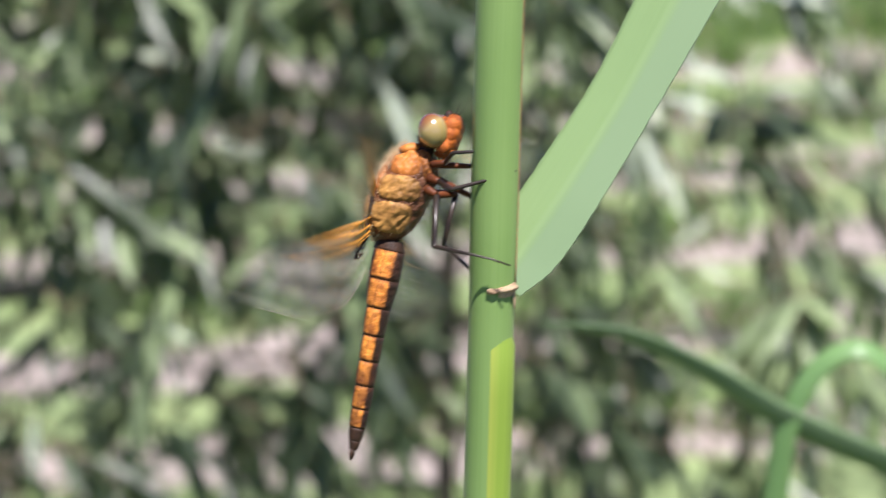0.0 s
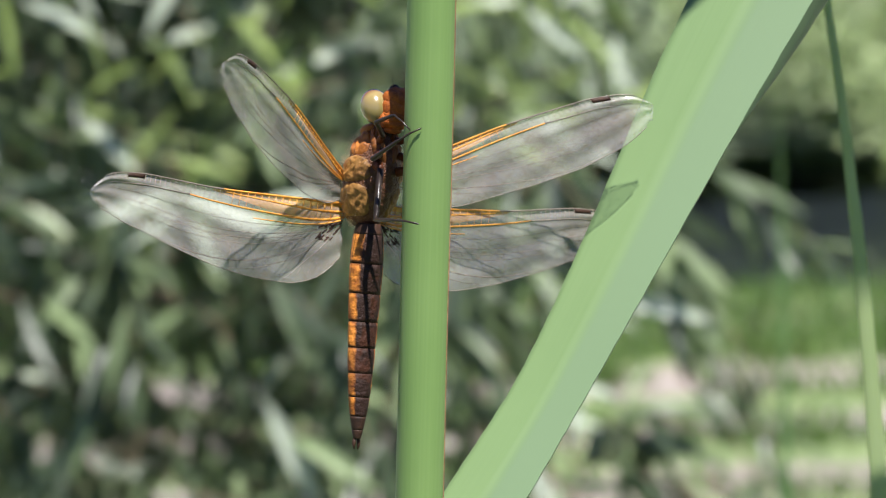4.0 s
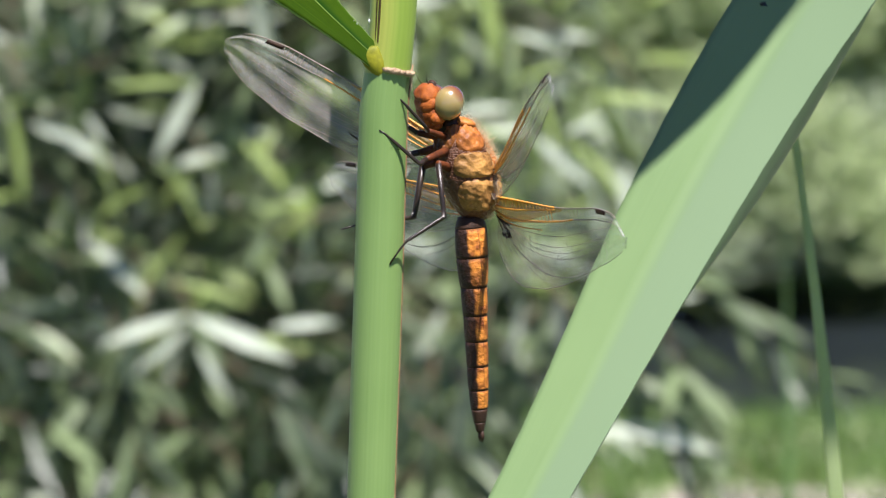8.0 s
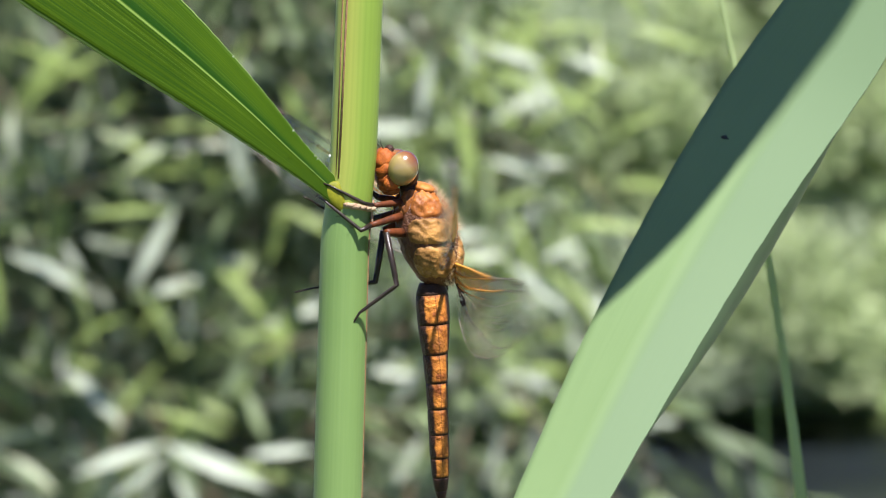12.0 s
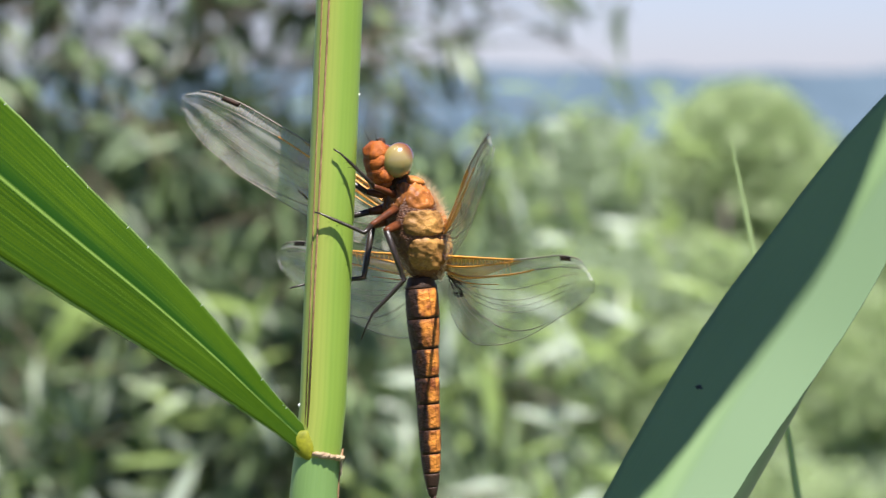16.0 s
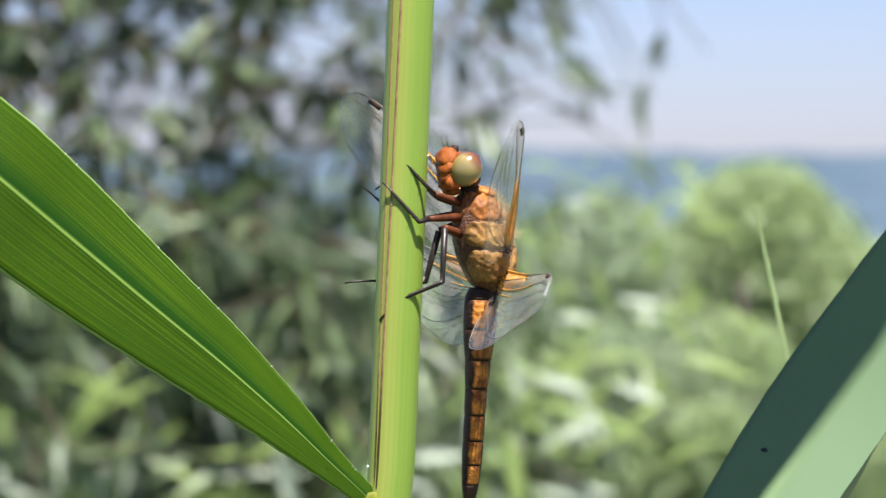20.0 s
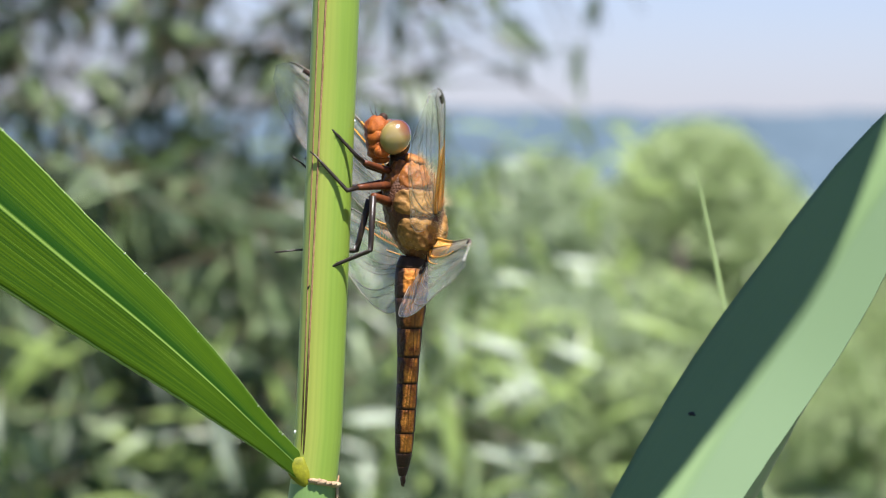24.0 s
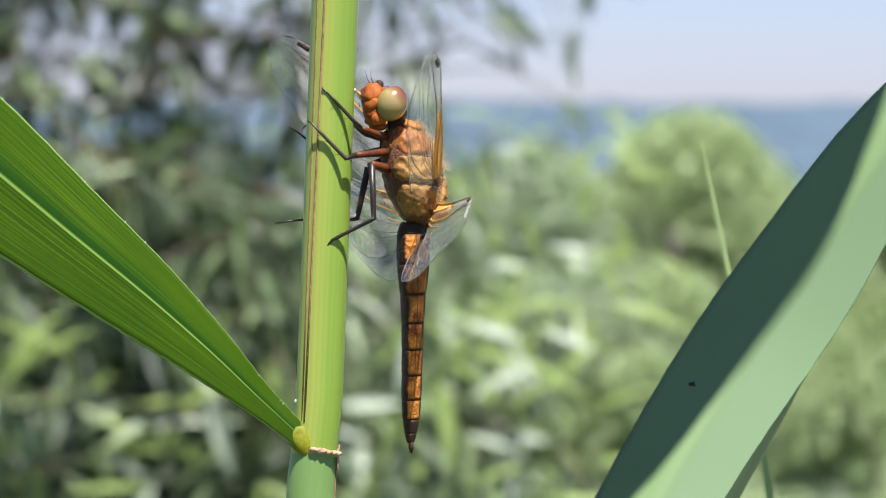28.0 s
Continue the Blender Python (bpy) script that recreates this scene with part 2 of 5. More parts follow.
M_TWIG = mottled("twig_brown", (0.06, 0.045, 0.025), (0.16, 0.12, 0.07), 60, 0.8)
# near-black leaf tones stand in for shade inside the crown
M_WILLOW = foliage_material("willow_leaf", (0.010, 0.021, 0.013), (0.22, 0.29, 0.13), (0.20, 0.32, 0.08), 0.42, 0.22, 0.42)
# pale underside tone that also stands in for glare on glossy leaves
M_PALE = foliage_material("willow_leaf_pale_and_glare", (0.38, 0.44, 0.32), (0.60, 0.64, 0.54), (0.4, 0.5, 0.2), 0.45, 0.25, 0.4)
M_HAIR = foliage_material("hair_buff", (0.50, 0.36, 0.18), (0.82, 0.70, 0.48), (0.9, 0.75, 0.5), 0.7, 0.5, 0.3)
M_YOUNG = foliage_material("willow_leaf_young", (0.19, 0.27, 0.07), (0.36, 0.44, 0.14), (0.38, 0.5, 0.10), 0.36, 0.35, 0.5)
# bush tones paler than such leaves are: haze is put into them
M_BUSH = foliage_material("bush_leaf", (0.27, 0.335, 0.205), (0.42, 0.49, 0.32), (0.42, 0.53, 0.28), 0.55, 0.45)
M_BUSH_Y = foliage_material("bush_leaf_yellow_green", (0.29, 0.36, 0.17), (0.44, 0.53, 0.27), (0.44, 0.56, 0.24), 0.55, 0.45)
M_GRASS = foliage_material("meadow_grass", (0.06, 0.12, 0.025), (0.16, 0.25, 0.065), (0.3, 0.45, 0.08), 0.5, 0.3)


def eye_material():
    m, nt, p, _ = nodes_of("compound_eye")
    tc = nt.nodes.new("ShaderNodeTexCoord")
    sep = nt.nodes.new("ShaderNodeSeparateXYZ")
    nt.links.new(tc.outputs["Generated"], sep.inputs[0])
    back = nt.nodes.new("ShaderNodeMath")                      # 0 low in front, 1 high behind
    back.operation = "MULTIPLY_ADD"
    back.inputs[1].default_value = 0.45
    nt.links.new(sep.outputs[2], back.inputs[0])
    half = nt.nodes.new("ShaderNodeMath")
    half.operation = "MULTIPLY"
    half.inputs[1].default_value = 0.55
    nt.links.new(sep.outputs[1], half.inputs[0])
    nt.links.new(half.outputs[0], back.inputs[2])
    c = ramp(nt, back.outputs[0], [(0.15, (0.19, 0.15, 0.048)), (0.55, (0.27, 0.20, 0.068)), (0.66, (0.19, 0.095, 0.028)), (0.80, (0.14, 0.045, 0.012)), (0.95, (0.05, 0.017, 0.007))])
    nt.links.new(c, p.inputs["Base Color"])
    p.inputs["Roughness"].default_value = 0.22
    p.inputs["Coat Weight"].default_value = 0.9
    p.inputs["Coat Roughness"].default_value = 0.14
    v = add(nt, "ShaderNodeTexVoronoi", Scale=9000.0)
    nt.links.new(tc.outputs["Object"], v.inputs["Vector"])
    bumped(nt, p, v.outputs["Distance"], 0.15, 0.00005)
    return m


def segment_material():
    """Abdomen: orange flanks, a dark ridge along back and belly, dark rear margin."""
    m, nt, p, _ = nodes_of("abdomen_orange")
    tc = nt.nodes.new("ShaderNodeTexCoord")
    sep = nt.nodes.new("ShaderNodeSeparateXYZ")
    nt.links.new(tc.outputs["Generated"], sep.inputs[0])
    n = noise_of(nt, 700.0, 4.0)
    c = ramp(nt, n, [(0.32, (0.17, 0.045, 0.008)), (0.66, (0.62, 0.23, 0.03))])
    wob = nt.nodes.new("ShaderNodeMath")
    wob.operation = "MULTIPLY_ADD"
    wob.inputs[1].default_value = 0.16
    nt.links.new(n, wob.inputs[0])
    nt.links.new(sep.outputs[1], wob.inputs[2])
    c = mixed(nt, ramp(nt, wob.outputs[0], [(0.22, (1, 1, 1)), (0.30, (0, 0, 0)), (0.84, (0, 0, 0)), (0.94, (1, 1, 1))]), c, (0.022, 0.010, 0.006))
    c = mixed(nt, ramp(nt, sep.outputs[1], [(0.47, (0, 0, 0)), (0.49, (0.8, 0.8, 0.8)), (0.52, (0, 0, 0))]), c, (0.05, 0.018, 0.006))
    c = mixed(nt, ramp(nt, noise_of(nt, 330.0, 2.0), [(0.52, (0, 0, 0)), (0.62, (0.55, 0.55, 0.55))]), c, (0.06, 0.018, 0.006))
    c = mixed(nt, ramp(nt, sep.outputs[2], [(0.06, (1, 1, 1)), (0.15, (0, 0, 0)), (0.90, (0, 0, 0)), (1.0, (0.6, 0.6, 0.6))]), c, (0.03, 0.012, 0.006))
    nt.links.new(c, p.inputs["Base Color"])
    p.inputs["Roughness"].default_value = 0.62
    p.inputs["Specular IOR Level"].default_value = 0.22
    bumped(nt, p, noise_of(nt, 1500.0, 4.0), 0.9, 0.0004)
    return m


def membrane_material():
    """Clear wing skin: mostly see-through, milky where light grazes its fine pleats, glossy."""
    m, nt, p, out = nodes_of("wing_membrane")
    uv = nt.nodes.new("ShaderNodeTexCoord").outputs["UV"]
    v = add(nt, "ShaderNodeTexVoronoi", Scale=64.0)
    v.feature = "DISTANCE_TO_EDGE"
    nt.links.new(uv, v.inputs["Vector"])
    pleat = add(nt, "ShaderNodeTexWave", Scale=13.0, Distortion=5.0, Detail=2.0)
    pleat.bands_direction = "DIAGONAL"
    nt.links.new(uv, pleat.inputs["Vector"])
    p.inputs["Roughness"].default_value = 0.20
    p.inputs["Specular IOR Level"].default_value = 0.9
    bumped(nt, p, pleat.outputs["Fac"], 0.05, 0.0005)
    tr = nt.nodes.new("ShaderNodeBsdfTransparent")
    tr.inputs[0].default_value = (0.96, 0.97, 0.96, 1)
    mix = nt.nodes.new("ShaderNodeMixShader")
    net = ramp(nt, v.outputs["Distance"], [(0.0, (0.46, 0.46, 0.46)), (0.09, (0.24, 0.24, 0.24))])
    nt.links.new(ramp(nt, v.outputs["Distance"], [(0.0, (0.22, 0.16, 0.10)), (0.09, (0.62, 0.60, 0.54))]), p.inputs["Base Color"])
    nt.links.new(net, mix.inputs[0])
    nt.links.new(tr.outputs[0], mix.inputs[1])
    nt.links.new(p.outputs[0], mix.inputs[2])
    nt.links.new(mix.outputs[0], out.inputs[0])
    return m


M_EYE = eye_material()
M_SEGMENT = segment_material()
M_MEMBRANE = membrane_material()
M_AMBER = mottled("amber_vein", (0.45, 0.17, 0.02), (0.75, 0.36, 0.05), 600, 0.35, 0.2, 0.0001)
M_VEIN = mottled("dark_vein", (0.11, 0.09, 0.065), (0.24, 0.20, 0.15), 600, 0.35, 0.2, 0.0001)


def field_material():
    m, nt, p, _ = nodes_of("field_soil_and_grass")
    tc = nt.nodes.new("ShaderNodeTexCoord")
    mp = nt.nodes.new("ShaderNodeMapping")
    mp.inputs["Rotation"].default_value = (0, 0, radians(-9))
    nt.links.new(tc.outputs["Object"], mp.inputs[0])
    w = add(nt, "ShaderNodeTexWave", Scale=0.62, Distortion=3.0, Detail=3.0, Detail_Scale=1.2)
    w.bands_direction = "Y"
    nt.links.new(mp.outputs[0], w.inputs["Vector"])
    soil = ramp(nt, noise_of(nt, 7.0, 8.0), [(0.3, (0.22, 0.185, 0.155)), (0.7, (0.33, 0.285, 0.245))])
    turf = ramp(nt, noise_of(nt, 11.0, 8.0), [(0.3, (0.085, 0.145, 0.04)), (0.7, (0.22, 0.29, 0.10))])
    patch = noise_of(nt, 2.2, 6.0)
    s = nt.nodes.new("ShaderNodeMath")
    s.operation = "MULTIPLY_ADD"
    s.inputs[1].default_value = 0.9
    nt.links.new(patch, s.inputs[0])
    nt.links.new(w.outputs["Fac"], s.inputs[2])
    near = mixed(nt, ramp(nt, s.outputs[0], [(0.85, (0, 0, 0)), (1.25, (0.9, 0.9, 0.9))]), soil, turf)
    # all grass farther off
    sep = nt.nodes.new("ShaderNodeSeparateXYZ")
    nt.links.new(tc.outputs["Object"], sep.inputs[0])
    mr = nt.nodes.new("ShaderNodeMapRange")
    mr.inputs["From Min"].default_value = 7.2
    mr.inputs["From Max"].default_value = 8.2
    nt.links.new(sep.outputs[1], mr.inputs["Value"])
    c = mixed(nt, mr.outputs[0], near, turf)
    # unseen ground under the reeds, darkened green to set the bounce light
    bounce_range = nt.nodes.new("ShaderNodeMapRange")
    bounce_range.inputs["From Min"].default_value = 1.0
    bounce_range.inputs["From Max"].default_value = 1.6
    nt.links.new(sep.outputs[1], bounce_range.inputs["Value"])
    c = mixed(nt, bounce_range.outputs[0], ramp(nt, patch, [(0.3, (0.045, 0.065, 0.025)), (0.7, (0.095, 0.130, 0.045))]), c)
    nt.links.new(c, p.inputs["Base Color"])
    p.inputs["Roughness"].default_value = 0.95
    bumped(nt, p, noise_of(nt, 40.0, 8.0), 0.6, 0.03)
    return m


# near-black and slightly glossy: the colour stands for shade under the bushes
def ditch_shade_material():
    m, nt, p, _ = nodes_of("dark_ditch_shade")
    p.inputs["Base Color"].default_value = (0.012, 0.016, 0.016, 1)
    p.inputs["Roughness"].default_value = 0.16
    p.inputs["Specular IOR Level"].default_value = 0.22
    bumped(nt, p, noise_of(nt, 5.0, 4.0), 0.3, 0.02)
    return m


M_FIELD = field_material()
M_DITCH_SHADE = ditch_shade_material()
# distance haze put into the base colour as blue
M_HILL = mottled("far_hill_haze_blue", (0.056, 0.083, 0.106), (0.082, 0.114, 0.140), 0.01, 1.0, 0.0, 0.001, 0.0)


# ---- geometry helpers ----
def part(name, bm, material, parent=None, label="", smooth=True):
    """One bmesh as one mesh object, under a thing or a part."""
    me = bpy.data.meshes.new(name)
    bm.to_mesh(me)
    bm.free()
    me.materials.append(material)
    if smooth:
        me.polygons.foreach_set("use_smooth", [True] * len(me.polygons))
    ob = new(name, me)
    if parent:
        ob.parent = parent
    return tagged(ob, label)


def from_arrays(name, verts, faces, material, parent=None, label="", smooth=False):
    me = bpy.data.meshes.new(name)
    me.from_pydata([tuple(v) for v in verts], [], [tuple(f) for f in faces])
    me.materials.append(material)
    if smooth:
        me.polygons.foreach_set("use_smooth", [True] * len(me.polygons))
    ob = new(name, me)
    if parent:
        ob.parent = parent
    return tagged(ob, label)


def loft(bm, rings, closed=True, caps=True):
    """Skin a row of rings (lists of points) with quads."""
    vs = [[bm.verts.new(p) for p in r] for r in rings]
    n = len(vs[0])
    for a, b in zip(vs, vs[1:]):
        for i in range(n if closed else n - 1):
            j = (i + 1) % n
            bm.faces.new((a[i], a[j], b[j], b[i]))
    if caps and closed:
        bm.faces.new(list(reversed(vs[0])))
        bm.faces.new(vs[-1])
    return vs


def tube(bm, points, radii, n=8):
    pts = [Vector(p) for p in points]
    rings = []
    for i, p in enumerate(pts):
        d = (pts[min(i + 1, len(pts) - 1)] - pts[max(i - 1, 0)]).normalized()
        side = d.cross(Vector((0.31, 0.22, 0.93)))
        if side.length < 0.1:
            side = d.cross(Vector((1, 0, 0)))
        side.normalize()
        up = side.cross(d)
        r = radii[i] if hasattr(radii, "__len__") else radii
        rings.append([p + (side * math.cos(2 * math.pi * k / n) + up * math.sin(2 * math.pi * k / n)) * r for k in range(n)])
    loft(bm, rings)


def blob(bm, centre, radii, n=14, m=10, turn=None, warp=None):
    """A rounded lump with its own radii; warp may reshape it point by point."""
    c, rings = Vector(centre), []
    for i in range(m + 1):
        a = math.pi * (0.02 + 0.96 * i / m)
        ring = []
        for k in range(n):
            b = 2 * math.pi * k / n
            p = Vector((math.sin(a) * math.cos(b) * radii[0], math.sin(a) * math.sin(b) * radii[1], -math.cos(a) * radii[2]))
            if warp:
                p = warp(p)
            ring.append(c + (turn @ p if turn else p))
        rings.append(ring)
    loft(bm, rings)


def curve_at(points, steps):
    """A smooth row of values through control rows, with as many steps between any two of them."""
    a = np.array(points, float)
    d = np.concatenate([[0], np.cumsum(np.linalg.norm(np.diff(a[:, :3], axis=0), axis=1))])
    last = len(a) - 1
    slope = [(a[min(i + 1, last)] - a[max(i - 1, 0)]) / (d[min(i + 1, last)] - d[max(i - 1, 0)]) for i in range(last + 1)]
    rows = []
    for s in np.linspace(0, last, steps):
        i = min(int(s), last - 1)
        t, run = s - i, d[i + 1] - d[i]
        rows.append((2 * t ** 3 - 3 * t * t + 1) * a[i] + (t ** 3 - 2 * t * t + t) * run * slope[i] + (3 * t * t - 2 * t ** 3) * a[i + 1] + (t ** 3 - t * t) * run * slope[i + 1])
    return np.array(rows)


def blade(name, controls, material, parent, label="", fold=0.12, steps=70, across=10, ripple=0.0, thick=0.00035, turned=None):
    """A grass blade along control rows (x, y, z, width, lean): lean turns the width towards the depth. Folded slightly at the midrib, with thickness."""
    rows = curve_at(controls, steps)
    bm = bmesh.new()
    uvl = bm.loops.layers.uv.new("uv")
    grid, run = [], 0.0
    for i, (x, y, z, w, lean) in enumerate(rows):
        p = Vector((x, y, z))
        t = Vector(rows[min(i + 1, steps - 1)][:3] - rows[max(i - 1, 0)][:3]).normalized()
        if i:
            run += (p - Vector(rows[i - 1][:3])).length
        flat = Vector((t.z, 0, -t.x)).normalized()              # across, in the upright plane
        depth = flat.cross(t).normalized()
        side = flat * math.cos(radians(lean)) + depth * math.sin(radians(lean))
        nrm = t.cross(side).normalized()
        line = []
        for k in range(across + 1):
            u = k / across
            off = (u - 0.5) * w
            sag = (abs(u - 0.5) - 0.06 * (abs(u - 0.5) < 0.04)) * w * fold + ripple * w * math.sin(run * 90 + u * 5) * (u - 0.5) ** 2
            edge = 0.00004 * math.sin(i * 2.3) * (abs(u - 0.5) > 0.49)
            line.append((p + side * (off + edge) + nrm * sag, u, run * 10, nrm))
        if turned:                                              # a margin rolled back over part of the length
            s = (i / (steps - 1) - turned[0]) / (turned[1] - turned[0])
            dw = turned[2] * math.sin(math.pi * s) ** 0.8 if 0 < s < 1 else 0.00002
            rim = line[-1][0]
            line += [(rim + side * dw * 0.2 + nrm * dw * 0.6, 1.0, run * 10, nrm), (rim + side * dw * 0.3 + nrm * dw * 1.3, 1.0, run * 10, nrm)]
        grid.append(line)
    across += 2 if turned else 0
    top = [[bm.verts.new(c[0]) for c in l] for l in grid]
    low = [[bm.verts.new(c[0] - c[3] * thick) for c in l] for l in grid]
    uvs = {}
    for vs in (top, low):
        for l, row in zip(vs, grid):
            for v, c in zip(l, row):
                uvs[v] = (c[1], c[2])
    for i in range(steps - 1):
        for k in range(across):
            bm.faces.new((top[i][k], top[i][k + 1], top[i + 1][k + 1], top[i + 1][k]))
            bm.faces.new((low[i][k + 1], low[i][k], low[i + 1][k], low[i + 1][k + 1]))
        bm.faces.new((top[i][0], top[i + 1][0], low[i + 1][0], low[i][0]))
        bm.faces.new((top[i + 1][across], top[i][across], low[i][across], low[i + 1][across]))
    for f in bm.faces:
        for l in f.loops:
            l[uvl].uv = uvs[l.vert]
    if turned:
        rim = {r[across - 2] for r in top} | {r[across - 2] for r in low}
        for e in bm.edges:
            if e.verts[0] in rim and e.verts[1] in rim:
                e.smooth = False
    return part(name, bm, material, parent, label)


def cane(name, axis, radius, z0, z1, material, parent, label="", steps=40, n=28):
    """An upright round stalk along axis(z), with UVs round and along."""
    bm = bmesh.new()
    uvl = bm.loops.layers.uv.new("uv")
    rings = []
    for i in range(steps + 1):
        z = z0 + (z1 - z0) * i / steps
        c = axis(z)
        r = radius(z)
        rings.append([bm.verts.new((c.x + r * math.cos(2 * math.pi * k / n), c.y + r * math.sin(2 * math.pi * k / n), z)) for k in range(n)])
    for i in range(steps):
        for k in range(n):
            j = (k + 1) % n
            f = bm.faces.new((rings[i][k], rings[i][j], rings[i + 1][j], rings[i + 1][k]))
            za, zb = (z0 + (z1 - z0) * q / steps for q in (i, i + 1))
            for l, (u, v) in zip(f.loops, ((k / n, za), ((k + 1) / n, za), ((k + 1) / n, zb), (k / n, zb))):
                l[uvl].uv = (u, v * 10)
    for end in (list(reversed(rings[0])), rings[-1]):       # flat ends with edges of their own
        bm.faces.new([bm.verts.new(v.co) for v in end])
    return part(name, bm, material, parent, label)


def thing(name, label, category, at=(0, 0, 0), group="", kind=""):
    ob = new(name)
    ob.location = at
    ob.empty_display_size = 0.01
    return tagged(ob, label, category, group, kind)


# ---- ground, ditch sheet, hills ----
def ground_sheet():
    bm = bmesh.new()
    ys = [-60, -10, 0, 2, 4, 5, 5.5, 6, 6.5, 7, 7.5, 8, 8.15, 8.2, 10.5, 10.6, 10.7, 12, 20, 60, 300, 1500, 6000]
    xs = [-5000, -800, -100, -20, -6, -3, -2, -1, -0.5, 0, 0.5, 1, 2, 3, 6, 20, 100, 800, 5000]
    def z(x, y):
        if 8.17 < y < 10.55 and abs(x) < 20.5:
            return -0.35
        fall = 0.02 * max(0.0, y - 13)                           # the land drops into a wide valley
        return 0.03 * noise.noise(Vector((x * 0.7, y * 0.9, 0))) - fall if abs(x) < 30 and y < 30 else -fall
    grid = [[bm.verts.new((x, y, z(x, y))) for x in xs] for y in ys]
    for a, b in zip(grid, grid[1:]):
        for i in range(len(xs) - 1):
            bm.faces.new((a[i], a[i + 1], b[i + 1], b[i]))
    tagged(part("ground", bm, M_FIELD), "flat field of pinkish bare soil with strips of grass", "ground", kind="structure")


# dark sheet added in the ditch where the bushes' shade lies
def ditch_sheet():
    bm = bmesh.new()
    n = 48
    rim = [Vector((-20 + 40 * k / n, 8.17 + 0.06 * noise.noise(Vector((k * 0.9, 0, 3))), -0.06)) for k in range(n + 1)]
    far = [Vector((-20 + 40 * k / n, 10.58, -0.06)) for k in range(n + 1)]
    a, b = [bm.verts.new(p) for p in rim], [bm.verts.new(p) for p in far]
    for k in range(n):
        bm.faces.new((a[k], a[k + 1], b[k + 1], b[k]))
    tagged(part("water", bm, M_DITCH_SHADE), "dark still ditch water below the bushes", "water", kind="structure")


def hills():
    bm = bmesh.new()
    n = 160
    low, high, back = [], [], []
    for k in range(n + 1):
        x = -2500 + 5000 * k / n
        h = 12 + 6 * noise.noise(Vector((x * 0.004, 1.7, 0))) + 4 * noise.noise(Vector((x * 0.03, 4.1, 0))) + 2.0 * noise.noise(Vector((x * 0.12, 9, 0)))
        low.append(bm.verts.new((x, 3000, -64)))
        high.append(bm.verts.new((x, 3150, max(h, 6))))
        back.append(bm.verts.new((x, 3500, -70)))
    for k in range(n):
        bm.faces.new((low[k], low[k + 1], high[k + 1], high[k]))
        bm.faces.new((high[k], high[k + 1], back[k + 1], back[k]))
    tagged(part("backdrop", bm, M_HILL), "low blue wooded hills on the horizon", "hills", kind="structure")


ground_sheet()
ditch_sheet()
hills()


# ---- willow, bushes, meadow ----
def leaf_arrays(verts, faces, base, way, up, length, width, bend=0.15):
    """Adds one lance-shaped leaf, bent and folded at its midrib."""
    side = way.cross(up).normalized()
    nrm = side.cross(way).normalized()
    i0 = len(verts)
    stations = ((0.0, 0.06), (0.25, 0.8), (0.55, 1.0), (0.82, 0.5), (1.0, 0.02))
    for s, w in stations:
        mid = base + way * (length * s) - nrm * (bend * length * s * s)
        h = 0.5 * width * w
        verts.extend((mid - side * h + nrm * h * 0.35, mid, mid + side * h + nrm * h * 0.35))
    for k in range(4):
        a = i0 + 3 * k
        faces.extend(((a, a + 1, a + 4, a + 3), (a + 1, a + 2, a + 5, a + 4)))


# sunlit leaves: place, direction, length
SUNLIT = [
    (0.147, 2.42, 1.057, 0.97, -0.23, 0.087),
    (-0.176, 2.42, 1.140, 0.92, -0.39, 0.089),
    (-0.174, 2.42, 1.131, -0.78, -0.63, 0.056),
    (-0.168, 2.42, 1.118, 0.47, -0.88, 0.049),
    (-0.176, 2.42, 1.140, -0.95, -0.30, 0.072),
    (-0.112, 2.42, 1.131, 1.00, 0.09, 0.052),
    (-0.252, 2.42, 1.295, 0.55, -0.84, 0.031),
    (0.085, 2.42, 1.278, 0.77, -0.64, 0.067),
    (0.110, 2.42, 1.279, 0.89, 0.45, 0.038),
    (0.100, 2.42, 1.427, 0.56, -0.83, 0.046),
    (0.027, 2.42, 1.435, -0.16, -0.99, 0.052),
    (0.061, 2.42, 1.579, -0.29, -0.96, 0.044),
    (0.068, 2.42, 1.441, 0.96, -0.26, 0.048),
    (0.127, 2.42, 1.435, 0.94, -0.33, 0.045),
    (0.093, 2.42, 1.416, 0.58, -0.81, 0.037),
    (0.140, 2.42, 1.488, 0.99, -0.16, 0.026),
    (0.051, 2.42, 1.454, 0.22, -0.98, 0.039),
    (0.089, 2.42, 1.569, 0.99, 0.16, 0.026),
    (-0.113, 2.42, 0.977, 0.43, -0.90, 0.099),
    (0.073, 2.42, 0.944, 0.19, -0.98, 0.068),
    (0.129, 2.42, 0.979, -0.18, -0.98, 0.050),
    (0.100, 2.42, 0.965, 0.98, -0.18, 0.049),
    (0.083, 2.42, 0.943, 0.39, -0.92, 0.068),
    (0.117, 2.42, 0.992, 0.93, -0.38, 0.047),
    (-0.295, 2.42, 0.786, 0.88, -0.47, 0.039),
    (-0.390, 2.42, 0.712, -0.03, -1.00, 0.061),
]
GLINT = (SUN + Vector((0, -0.98, 0.15))).normalized()      # leaves facing so shine towards the reed


def leaf_unit(bend):
    """One leaf, 1 m long, along +x with its face up; scaled where it is used."""
    verts, faces = [], []
    leaf_arrays(verts, faces, Vector((0, 0, 0)), Vector((1, 0, 0)), Vector((0, 0, 1)), 1.0, 0.17, bend)
    me = bpy.data.meshes.new("leaf")
    me.from_pydata([tuple(v) for v in verts], [], faces)
    return me


